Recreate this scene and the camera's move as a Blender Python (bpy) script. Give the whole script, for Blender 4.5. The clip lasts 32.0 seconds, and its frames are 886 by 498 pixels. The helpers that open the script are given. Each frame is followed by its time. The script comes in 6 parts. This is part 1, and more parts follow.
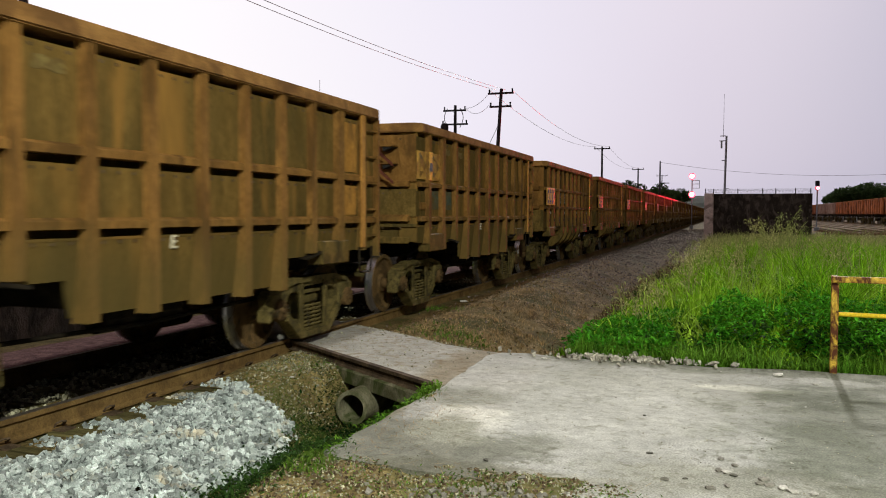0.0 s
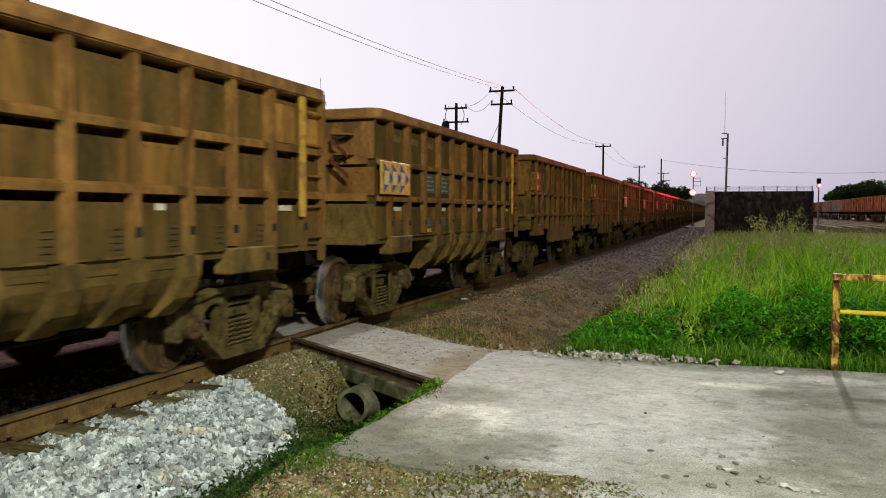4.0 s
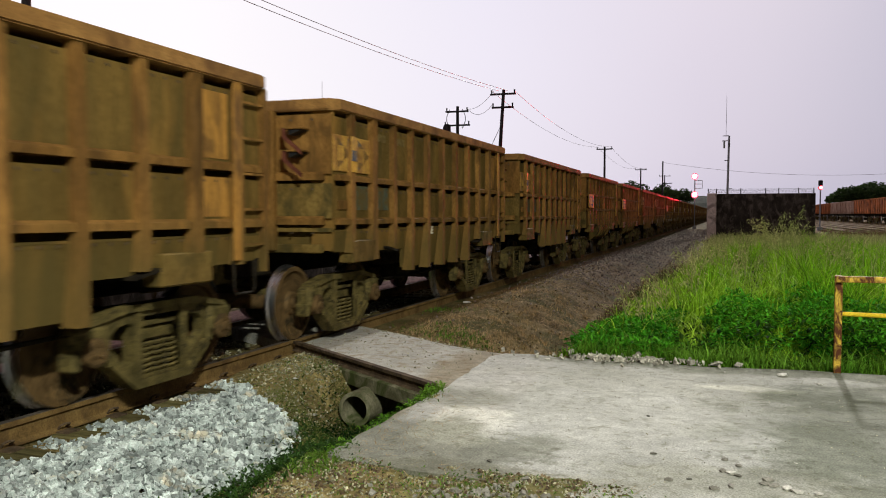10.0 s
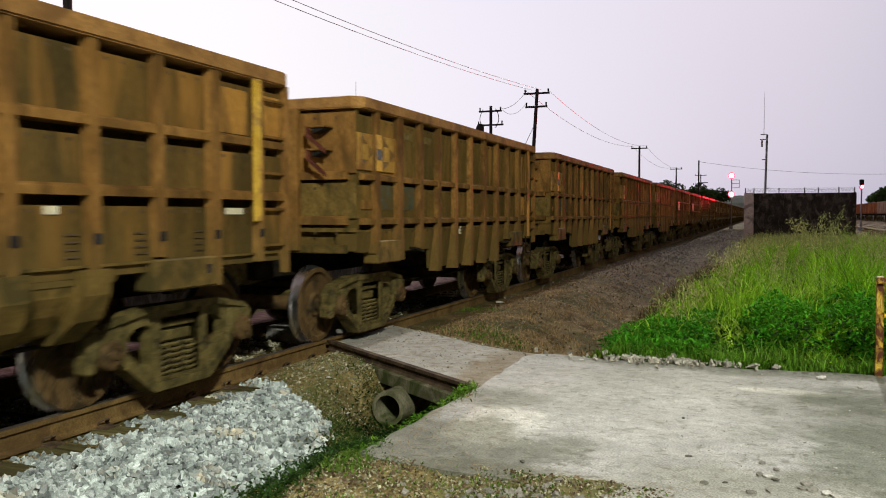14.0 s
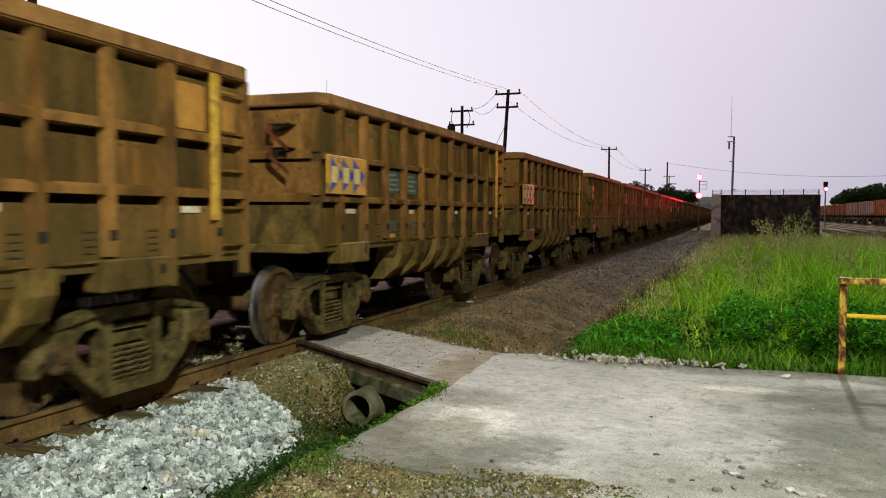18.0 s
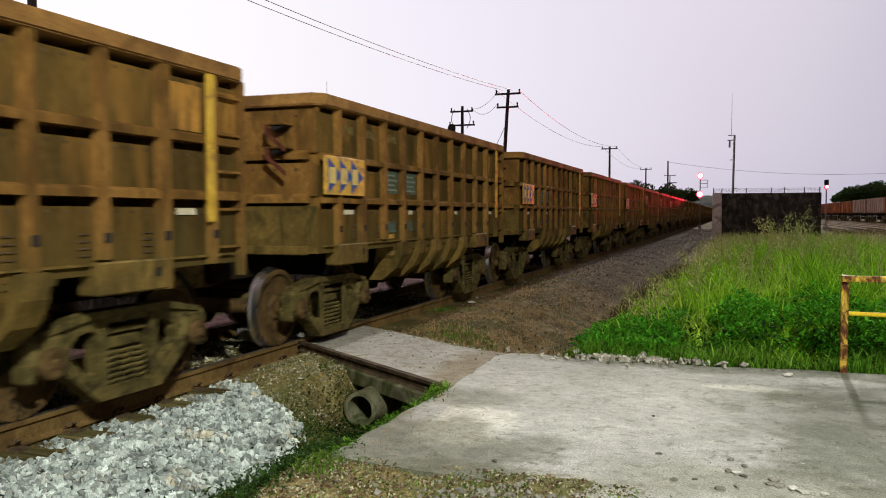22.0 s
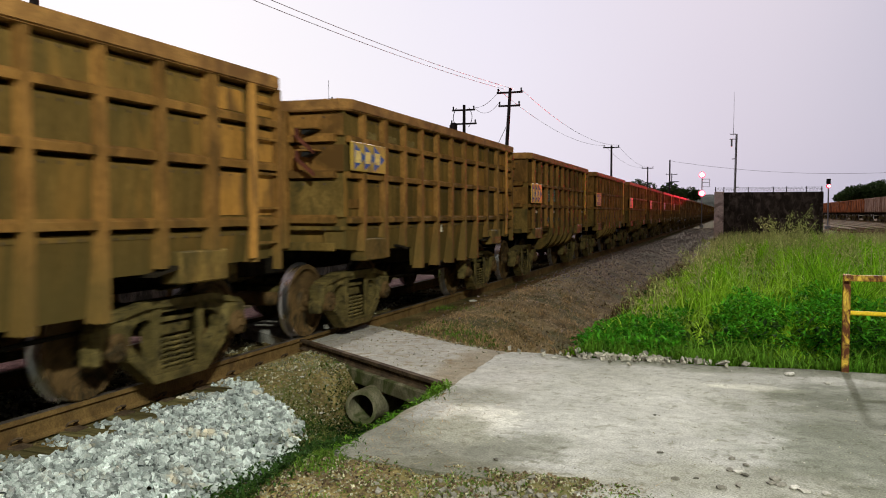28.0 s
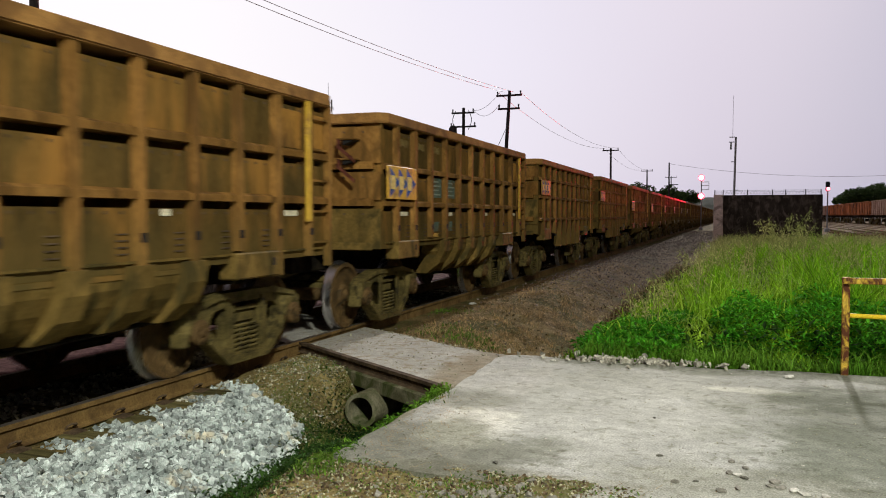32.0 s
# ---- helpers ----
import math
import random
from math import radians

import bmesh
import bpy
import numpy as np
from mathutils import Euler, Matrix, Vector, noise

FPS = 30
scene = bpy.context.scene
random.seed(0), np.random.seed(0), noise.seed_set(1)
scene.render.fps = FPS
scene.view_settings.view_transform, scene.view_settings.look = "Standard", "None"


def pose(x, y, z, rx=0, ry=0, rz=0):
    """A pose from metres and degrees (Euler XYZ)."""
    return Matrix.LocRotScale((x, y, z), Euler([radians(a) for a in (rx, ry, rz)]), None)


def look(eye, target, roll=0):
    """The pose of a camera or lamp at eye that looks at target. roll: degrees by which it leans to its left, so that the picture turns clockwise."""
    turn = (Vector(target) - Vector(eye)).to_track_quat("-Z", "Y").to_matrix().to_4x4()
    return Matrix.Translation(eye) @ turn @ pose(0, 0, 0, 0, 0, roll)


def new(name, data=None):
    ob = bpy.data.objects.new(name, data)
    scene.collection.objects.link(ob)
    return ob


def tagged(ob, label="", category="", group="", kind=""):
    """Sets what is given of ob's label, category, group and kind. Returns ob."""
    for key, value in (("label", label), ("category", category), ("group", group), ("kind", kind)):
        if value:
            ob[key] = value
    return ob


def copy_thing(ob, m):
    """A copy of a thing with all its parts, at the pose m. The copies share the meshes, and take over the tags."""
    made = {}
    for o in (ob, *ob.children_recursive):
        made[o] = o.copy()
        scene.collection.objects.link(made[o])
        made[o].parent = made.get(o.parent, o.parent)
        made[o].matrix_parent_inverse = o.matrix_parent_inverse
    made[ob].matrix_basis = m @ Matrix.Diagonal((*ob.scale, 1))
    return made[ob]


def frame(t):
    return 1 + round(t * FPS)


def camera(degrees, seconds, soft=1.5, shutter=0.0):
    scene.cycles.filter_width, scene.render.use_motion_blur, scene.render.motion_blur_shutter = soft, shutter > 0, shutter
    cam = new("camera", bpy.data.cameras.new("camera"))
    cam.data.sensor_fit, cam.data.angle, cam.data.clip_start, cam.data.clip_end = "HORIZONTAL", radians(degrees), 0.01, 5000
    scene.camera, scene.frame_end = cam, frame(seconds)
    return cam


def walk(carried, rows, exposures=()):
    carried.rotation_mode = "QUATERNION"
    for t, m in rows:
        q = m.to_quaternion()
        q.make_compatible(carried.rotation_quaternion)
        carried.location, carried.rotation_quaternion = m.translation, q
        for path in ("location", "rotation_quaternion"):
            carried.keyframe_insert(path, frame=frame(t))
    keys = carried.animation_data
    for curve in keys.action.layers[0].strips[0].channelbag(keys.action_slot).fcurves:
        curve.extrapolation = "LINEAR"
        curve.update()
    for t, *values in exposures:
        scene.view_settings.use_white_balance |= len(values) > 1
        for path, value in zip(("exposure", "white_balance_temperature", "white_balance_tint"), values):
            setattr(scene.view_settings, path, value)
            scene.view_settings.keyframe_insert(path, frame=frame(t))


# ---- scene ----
# World: y runs along the main track, x to its right, z = 0 on the rail tops.
EYE = Vector((0.0, 0.0, 1.62))
# seconds, turn to the left of the track, pitch, roll (degrees)
CAMERA_TURNS = [
    (0, 19.134, -2.522, 0.192), (0.5, 19.109, -2.606, 0.144), (1, 19.002, -2.671, 0.026), (1.5, 18.996, -2.725, -0.018),
    (2, 19.001, -2.666, 0.097), (2.5, 19.051, -2.678, 0.271), (3, 19.062, -2.698, 0.196), (3.5, 19.132, -2.671, 0.184),
    (5.5, 19.412, -2.735, 0.140), (6, 19.455, -2.719, 0.197), (6.5, 19.475, -2.761, 0.190), (7, 19.537, -2.671, 0.110),
    (7.5, 19.577, -2.671, 0.079), (8, 19.534, -2.643, 0.102), (8.5, 19.518, -2.565, 0.031), (9, 19.433, -2.526, 0.076),
    (9.5, 19.374, -2.439, 0.022), (10, 19.330, -2.449, -0.019), (10.5, 19.357, -2.456, 0.025), (11, 19.272, -2.413, -0.027),
    (11.5, 19.319, -2.420, -0.025), (12, 19.253, -2.474, -0.150), (12.5, 19.264, -2.488, -0.291), (12.7, 19.300, -2.490, -0.300),
    (12.8, 20.950, -2.480, -0.380), (12.9, 22.330, -2.450, -0.440), (13, 22.561, -2.420, -0.465), (13.5, 22.176, -2.430, -0.279),
    (14, 21.673, -2.461, -0.021), (14.5, 21.236, -2.523, 0.079), (16.5, 19.938, -2.627, 0.022), (17, 19.778, -2.592, 0.091),
    (17.5, 19.708, -2.530, 0.260), (18, 19.602, -2.484, 0.274), (18.5, 19.534, -2.424, 0.140), (19, 19.637, -2.336, -0.111),
    (19.5, 19.662, -2.416, -0.035), (20, 19.639, -2.398, -0.062), (20.5, 19.636, -2.394, 0.046), (21, 19.635, -2.416, 0.003),
    (21.5, 19.701, -2.443, 0.000), (22, 19.678, -2.456, -0.095), (22.5, 19.758, -2.491, -0.174), (23, 19.790, -2.503, -0.275),
    (23.5, 19.844, -2.526, -0.323), (24, 19.852, -2.511, -0.418), (24.5, 19.826, -2.516, -0.414), (25, 19.777, -2.499, -0.240),
    (25.5, 19.813, -2.536, -0.017), (27.5, 19.734, -2.537, 0.026), (28, 19.791, -2.551, -0.019), (28.5, 19.751, -2.538, -0.022),
    (29, 19.747, -2.546, -0.087), (29.5, 19.799, -2.522, -0.053), (30, 19.805, -2.480, -0.022), (30.5, 19.805, -2.480, -0.022),
    (31, 19.804, -2.422, -0.012), (31.5, 19.793, -2.439, 0.045), (32, 19.752, -2.354, -0.008),
]


def aim(yaw, pitch, roll):
    a, b = radians(yaw), radians(pitch)
    ahead = Vector((-math.sin(a) * math.cos(b), math.cos(a) * math.cos(b), math.sin(b)))
    return look(EYE, EYE + ahead * 10, roll)


cam = camera(57.46, 32.0, 1.0, 0.5)
walk(cam, [(t, aim(a, b, c)) for t, a, b, c in CAMERA_TURNS], [(0, 0.0), (32, 0.0)])

# ---- light ----
SUN_TURN, SUN_HEIGHT = 2.3, 23.8        # degrees to the right of the track's far end, and up
world = bpy.data.worlds.new("dusk_sky")
scene.world = world
world.use_nodes = True
wn, wl = world.node_tree.nodes, world.node_tree.links
wn.clear()
w_out = wn.new("ShaderNodeOutputWorld")
w_bg = wn.new("ShaderNodeBackground")
w_sky = wn.new("ShaderNodeTexSky")
w_sky.sky_type, w_sky.sun_disc = "NISHITA", False
w_sky.sun_elevation, w_sky.sun_rotation = radians(SUN_HEIGHT), radians(SUN_TURN)
w_sky.air_density, w_sky.dust_density = 1.0, 4.0
# thin evening overcast: pale and pinkish toward the sunset, lilac away from it
w_co = wn.new("ShaderNodeTexCoord")
w_dot = wn.new("ShaderNodeVectorMath")
w_dot.operation = "DOT_PRODUCT"
w_dot.inputs[1].default_value = Vector((-0.93, 0.35, 0.06)).normalized()
w_ramp = wn.new("ShaderNodeValToRGB")
w_map = wn.new("ShaderNodeMapRange")
w_map.inputs["From Min"].default_value, w_map.inputs["From Max"].default_value = -0.6, 1.0
e = w_ramp.color_ramp.elements
e[0].position, e[0].color = 0.0, (0.024, 0.022, 0.028, 1)
e[1].position, e[1].color = 1.0, (1.05, 0.99, 1.02, 1)
for p, c in ((0.30, (0.024, 0.020, 0.024, 1)), (0.40, (0.045, 0.040, 0.050, 1)), (0.455, (0.16, 0.15, 0.19, 1)), (0.50, (0.43, 0.425, 0.56, 1)), (0.64, (0.59, 0.56, 0.70, 1)), (0.78, (0.80, 0.765, 0.885, 1)), (0.92, (1.0, 0.96, 0.99, 1))):
    k = e.new(p)
    k.color = c
w_nz = wn.new("ShaderNodeTexNoise")
w_nz.inputs["Scale"].default_value, w_nz.inputs["Detail"].default_value = 1.6, 3
w_mix = wn.new("ShaderNodeMix")
w_mix.data_type = "RGBA"
w_mix.inputs["Factor"].default_value = 0.997
w_add = wn.new("ShaderNodeMath")
w_add.operation = "MULTIPLY_ADD"
w_add.inputs[1].default_value = 0.05
wl.new(w_co.outputs["Generated"], w_dot.inputs[0])
wl.new(w_co.outputs["Generated"], w_nz.inputs["Vector"])
wl.new(w_dot.outputs["Value"], w_map.inputs["Value"])
wl.new(w_nz.outputs["Fac"], w_add.inputs[0])
wl.new(w_map.outputs["Result"], w_add.inputs[2])
wl.new(w_add.outputs["Value"], w_ramp.inputs["Fac"])
wl.new(w_sky.outputs["Color"], w_mix.inputs["A"])
wl.new(w_ramp.outputs["Color"], w_mix.inputs["B"])
w_warm = wn.new("ShaderNodeMix")              # and less blue there than at the rim
w_warm.data_type = "RGBA"
w_warm.inputs["B"].default_value = (0.80, 0.63, 0.63, 1)
wl.new(w_mix.outputs["Result"], w_warm.inputs["A"])
wl.new(w_warm.outputs["Result"], w_bg.inputs["Color"])
wl.new(w_bg.outputs["Background"], w_out.inputs["Surface"])
w_sep = wn.new("ShaderNodeSeparateXYZ")
w_zen = wn.new("ShaderNodeMapRange")          # the dusk sky fades overhead
w_zen.interpolation_type = "SMOOTHSTEP"
w_zen.inputs["From Min"].default_value, w_zen.inputs["From Max"].default_value = 0.29, 0.65
w_zen.inputs["To Min"].default_value, w_zen.inputs["To Max"].default_value = 1.0, 0.22
wl.new(w_co.outputs["Generated"], w_sep.inputs["Vector"])
wl.new(w_sep.outputs["Z"], w_zen.inputs["Value"])
wl.new(w_zen.outputs["Result"], w_bg.inputs["Strength"])
w_high = wn.new("ShaderNodeMapRange")
w_high.inputs["From Min"].default_value, w_high.inputs["From Max"].default_value = 0.32, 0.70
wl.new(w_sep.outputs["Z"], w_high.inputs["Value"])
wl.new(w_high.outputs["Result"], w_warm.inputs["Factor"])

sun = new("sun", bpy.data.lights.new("sun", "SUN"))
sun.data.energy, sun.data.angle, sun.data.color = 2.15, radians(2.2), (1.0, 0.965, 0.91)
a, b = radians(SUN_TURN), radians(SUN_HEIGHT)
sun.matrix_world = look((0, 0, 30), Vector((0, 0, 30)) - Vector((math.sin(a) * math.cos(b), math.cos(a) * math.cos(b), math.sin(b))))

# yard floodlight on its mast behind the camera
LAMP = Vector((6.2, -6.5, 10.5))
lamp = new("yard_lamp", bpy.data.lights.new("yard_lamp", "AREA"))
lamp.data.shape, lamp.data.size, lamp.data.energy, lamp.data.color = "DISK", 0.4, 3200, (0.98, 1.0, 0.86)
lamp.matrix_world = look(LAMP, (-3.5, 7.0, 0.8))

# ---- materials ----
def surface(name, low, high, rough=0.8, scale=6.0, fine=60.0, bump=0.25, metal=0.0, stain=None, stain_amount=0.4,
            stain_scale=1.5, warp=0.4, stretch=(1, 1, 1), per=0.0, island=0.0, depth=0.01, contrast=0.25, gloss=0.10, mid=0.0, grit=1.0, low_tint=None):
    """A worn surface: two tones in broad patches, fine grain, an optional stain colour and relief."""
    m = bpy.data.materials.new(name)
    m.use_nodes = True
    n, l = m.node_tree.nodes, m.node_tree.links
    p = n["Principled BSDF"]
    co = n.new("ShaderNodeTexCoord")
    mp = n.new("ShaderNodeMapping")
    mp.inputs["Scale"].default_value = stretch
    l.new(co.outputs["Object"], mp.inputs["Vector"])
    info = n.new("ShaderNodeObjectInfo")
    off = n.new("ShaderNodeVectorMath")
    off.operation = "MULTIPLY_ADD"
    off.inputs[1].default_value = (37.0, 53.0, 71.0)
    l.new(info.outputs["Random"], off.inputs[0])
    l.new(mp.outputs["Vector"], off.inputs[2])

    def noise_of(s, detail, dist=0.0):
        q = n.new("ShaderNodeTexNoise")
        q.inputs["Scale"].default_value, q.inputs["Detail"].default_value, q.inputs["Distortion"].default_value = s, detail, dist
        q.inputs["Roughness"].default_value = 0.62
        l.new(off.outputs["Vector"], q.inputs["Vector"])
        return q.outputs["Fac"]

    def mixed(fac, a, b):
        q = n.new("ShaderNodeMix")
        q.data_type = "RGBA"
        for sock, v in ((q.inputs["Factor"], fac), (q.inputs["A"], a), (q.inputs["B"], b)):
            if isinstance(v, bpy.types.NodeSocket):
                l.new(v, sock)
            else:
                sock.default_value = v if isinstance(v, float) else (*v, 1)
        return q.outputs["Result"]

    def ranged(v, a, b, lo=0.0, hi=1.0):
        q = n.new("ShaderNodeMapRange")
        q.inputs["From Min"].default_value, q.inputs["From Max"].default_value = a, b
        q.inputs["To Min"].default_value, q.inputs["To Max"].default_value = lo, hi
        l.new(v, q.inputs["Value"])
        return q.outputs["Result"]

    broad, grain = noise_of(scale, 5.0, warp), noise_of(fine, 4.0)
    col = mixed(ranged(broad, 0.5 - contrast / 2, 0.5 + contrast / 2), low, high)
    if mid:                                    # mottling between the broad tone and the grain
        col = mixed(ranged(noise_of(mid, 8.0), 0.36, 0.66, 0.0, 0.7), col, tuple(0.5 * (a + b) * 0.62 for a, b in zip(low, high)))
    g = ranged(grain, 0.25, 0.75, 1 - 0.38 * grit, 1 + 0.32 * grit)
    col_m = n.new("ShaderNodeVectorMath")
    col_m.operation = "MULTIPLY"
    l.new(col, col_m.inputs[0])
    l.new(g, col_m.inputs[1])
    col = col_m.outputs["Vector"]
    if stain:
        st = noise_of(stain_scale, 6.0, warp * 2)
        col = mixed(ranged(st, 0.62 - stain_amount * 0.3, 0.72 - stain_amount * 0.2), col, stain)
    if low_tint:                                    # olive-brown tint towards the bottom, with a ragged upper edge
        sep = n.new("ShaderNodeSeparateXYZ")
        l.new(co.outputs["Object"], sep.inputs["Vector"])
        edge = n.new("ShaderNodeMath")
        edge.operation = "MULTIPLY_ADD"
        edge.inputs[1].default_value = 0.9
        l.new(noise_of(3.0, 6.0), edge.inputs[0])
        l.new(sep.outputs["Z"], edge.inputs[2])
        col = mixed(ranged(edge.outputs["Value"], low_tint[0] + 0.2, low_tint[0] + 0.75, 0.7, 0.0), col, low_tint[1])
    if per or island:
        src = info.outputs["Random"]
        if island:
            geo = n.new("ShaderNodeNewGeometry")
            src = geo.outputs["Random Per Island"]
        v = ranged(src, 0.0, 1.0, 1 - (per or island), 1 + (per or island))
        q = n.new("ShaderNodeVectorMath")
        q.operation = "MULTIPLY"
        l.new(col, q.inputs[0])
        l.new(v, q.inputs[1])
        col = q.outputs["Vector"]
    l.new(col, p.inputs["Base Color"])
    l.new(ranged(broad, 0.3, 0.7, min(rough + 0.1, 1), rough - 0.1), p.inputs["Roughness"])
    p.inputs["Metallic"].default_value = metal
    p.inputs["Specular IOR Level"].default_value = gloss
    if bump:
        bp = n.new("ShaderNodeBump")
        bp.inputs["Strength"].default_value, bp.inputs["Distance"].default_value = bump, depth
        l.new(grain, bp.inputs["Height"])
        l.new(bp.outputs["Normal"], p.inputs["Normal"])
    return m


def glow(name, color, strength):
    m = bpy.data.materials.new(name)
    m.use_nodes = True
    p = m.node_tree.nodes["Principled BSDF"]
    p.inputs["Base Color"].default_value = (*color, 1)
    p.inputs["Emission Color"].default_value = (*color, 1)
    p.inputs["Emission Strength"].default_value = strength
    return m


def leaf(name, low, high, island=0.35):
    m = surface(name, low, high, 0.75, 1.2, 30, 0.0, island=island, gloss=0.08)
    n, l = m.node_tree.nodes, m.node_tree.links
    p = n["Principled BSDF"]
    tr = n.new("ShaderNodeBsdfTranslucent")
    mx = n.new("ShaderNodeMixShader")
    mx.inputs["Fac"].default_value = 0.30
    l.new(p.inputs["Base Color"].links[0].from_socket, tr.inputs["Color"])
    l.new(p.outputs["BSDF"], mx.inputs[1])
    l.new(tr.outputs["BSDF"], mx.inputs[2])
    l.new(mx.outputs["Shader"], n["Material Output"].inputs["Surface"])
    return m


STEEL_A = surface("ore_dusted_steel", (0.222, 0.113, 0.032), (0.360, 0.188, 0.052), 0.72, 1.6, 45, 0.25, stain=(0.116, 0.062, 0.020), stain_amount=0.52, stain_scale=2.6, stretch=(1, 1, 0.35), per=0.14, mid=9.0, gloss=0.03, low_tint=(1.35, (0.130, 0.094, 0.031)))
# darker, more olive steel for the lower wagon parts
STEEL_LOW = surface("dark_olive_steel", (0.145, 0.096, 0.028), (0.255, 0.168, 0.050), 0.75, 2.2, 45, 0.3, stain=(0.070, 0.054, 0.020), stain_amount=0.5, stain_scale=3.4, stretch=(1, 1, 0.5), per=0.16, mid=9.0, gloss=0.03)
PANEL_B = surface("brown_dusted_panel", (0.100, 0.072, 0.024), (0.225, 0.138, 0.038), 0.85, 1.5, 60, 0.3, stain=(0.30, 0.160, 0.040), stain_amount=0.30, stain_scale=1.2, stretch=(1, 1, 0.25), per=0.12, contrast=0.26, mid=7.0, gloss=0.03, low_tint=(1.30, (0.115, 0.086, 0.029)))
PANEL_A = surface("dark_dusted_panel", (0.068, 0.050, 0.019), (0.195, 0.114, 0.032), 0.8, 1.5, 60, 0.3, stain=(0.30, 0.152, 0.038), stain_amount=0.33, stain_scale=1.2, stretch=(1, 1, 0.25), per=0.12, contrast=0.24, mid=7.0, gloss=0.03, low_tint=(1.30, (0.115, 0.086, 0.029)))
RIM = surface("rust_brown_rim", (0.30, 0.155, 0.050), (0.42, 0.225, 0.072), 0.75, 2.5, 50, 0.2, stain=(0.17, 0.088, 0.032), stain_amount=0.5, per=0.08, mid=8.0, gloss=0.03)
BOGIE = surface("greasy_dusted_casting", (0.080, 0.064, 0.023), (0.175, 0.134, 0.047), 0.7, 5, 70, 0.4, stain=(0.038, 0.031, 0.015), stain_amount=0.38, stain_scale=9.0)
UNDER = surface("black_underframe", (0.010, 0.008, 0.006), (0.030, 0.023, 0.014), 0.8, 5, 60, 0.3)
WHEEL = surface("rusty_wheel_plate", (0.085, 0.052, 0.022), (0.165, 0.102, 0.042), 0.7, 6, 60, 0.3, stain=(0.04, 0.03, 0.016), stain_amount=0.4, stain_scale=5)
TREAD = surface("polished_tread", (0.62, 0.62, 0.64), (0.84, 0.84, 0.86), 0.30, 8, 90, 0.1, metal=1.0)
YELLOW = surface("worn_yellow_paint", (0.50, 0.31, 0.035), (0.66, 0.43, 0.06), 0.6, 6, 60, 0.2, stain=(0.30, 0.17, 0.05), stain_amount=0.4, stain_scale=5, per=0.08)
LOGO_YELLOW = surface("faded_yellow_board", (0.68, 0.38, 0.050), (0.84, 0.51, 0.085), 0.5, 5, 60, 0.05, stain=(0.36, 0.20, 0.06), stain_amount=0.5, stain_scale=5, per=0.12, gloss=0.25)
LOGO_BLUE = surface("faded_blue_paint", (0.035, 0.085, 0.30), (0.06, 0.13, 0.42), 0.6, 6, 60, 0.1, stain=(0.20, 0.16, 0.12), stain_amount=0.3, stain_scale=7)
TEAL = surface("faded_teal_stencil", (0.075, 0.115, 0.095), (0.13, 0.185, 0.155), 0.75, 5, 50, 0.1, stain=(0.12, 0.09, 0.04), stain_amount=0.6, stain_scale=8)
TEAL_FAINT = surface("worn_off_teal_stencil", (0.065, 0.085, 0.062), (0.11, 0.125, 0.085), 0.8, 5, 50, 0.1, stain=(0.12, 0.085, 0.03), stain_amount=0.75, stain_scale=6)
TEAL_PALE = surface("pale_teal_lines", (0.20, 0.25, 0.21), (0.30, 0.34, 0.28), 0.75, 8, 50, 0.1)
WHITE_MARK = surface("white_reflector", (0.62, 0.56, 0.40), (0.80, 0.74, 0.56), 0.5, 6, 60, 0.1)
RAIL_RUST = surface("rusty_rail", (0.145, 0.090, 0.034), (0.235, 0.148, 0.055), 0.75, 3, 60, 0.3, stain=(0.10, 0.060, 0.026), stain_amount=0.4, stain_scale=2.0)
OLD_RAIL = surface("dark_old_rail", (0.06, 0.042, 0.028), (0.13, 0.09, 0.055), 0.8, 5, 50, 0.4)
RAIL_TOP = surface("worn_rail_head", (0.30, 0.25, 0.21), (0.44, 0.38, 0.33), 0.35, 3, 60, 0.1, metal=0.8)
SLEEPER = surface("old_wooden_sleeper", (0.075, 0.065, 0.026), (0.18, 0.155, 0.066), 0.85, 3, 30, 0.5, stretch=(0.4, 6, 6), per=0.35)
CONCRETE = surface("weathered_concrete", (0.45, 0.45, 0.415), (0.66, 0.66, 0.63), 0.9, 1.1, 75, 0.4, stain=(0.28, 0.28, 0.235), stain_amount=0.26, stain_scale=13, contrast=0.5, warp=0.3, mid=9.0, grit=1.6, gloss=0.25)
BEAM_CONCRETE = surface("mossy_concrete", (0.11, 0.105, 0.06), (0.24, 0.225, 0.15), 0.9, 4, 40, 0.5, stain=(0.06, 0.075, 0.025), stain_amount=0.55, stain_scale=3)
BALLAST = surface("pale_granite", (0.275, 0.315, 0.305), (0.56, 0.62, 0.60), 0.8, 5, 90, 0.2, stain=(0.50, 0.46, 0.36), stain_amount=0.15, stain_scale=3.0, island=0.55)
OILY = surface("oily_brown_soil", (0.110, 0.100, 0.052), (0.230, 0.205, 0.110), 0.85, 3, 25, 0.8, depth=0.03)
ORE_BALLAST = surface("ore_stained_ballast", (0.15, 0.078, 0.078), (0.30, 0.17, 0.165), 0.9, 6, 22, 1.0, depth=0.04)
GROUND = surface("brown_earth", (0.112, 0.082, 0.032), (0.325, 0.240, 0.098), 0.95, 1.6, 24, 1.0, stain=(0.100, 0.100, 0.034), stain_amount=0.40, stain_scale=0.7, depth=0.05, contrast=0.26, mid=5.0, grit=1.6)
GRAVEL_PALE = surface("pale_earthy_gravel", (0.21, 0.200, 0.125), (0.52, 0.50, 0.36), 0.9, 12, 60, 0.4, island=0.5)
GRAVEL = surface("dull_gravel", (0.095, 0.066, 0.038), (0.235, 0.172, 0.108), 0.9, 12, 60, 0.4, island=0.5)
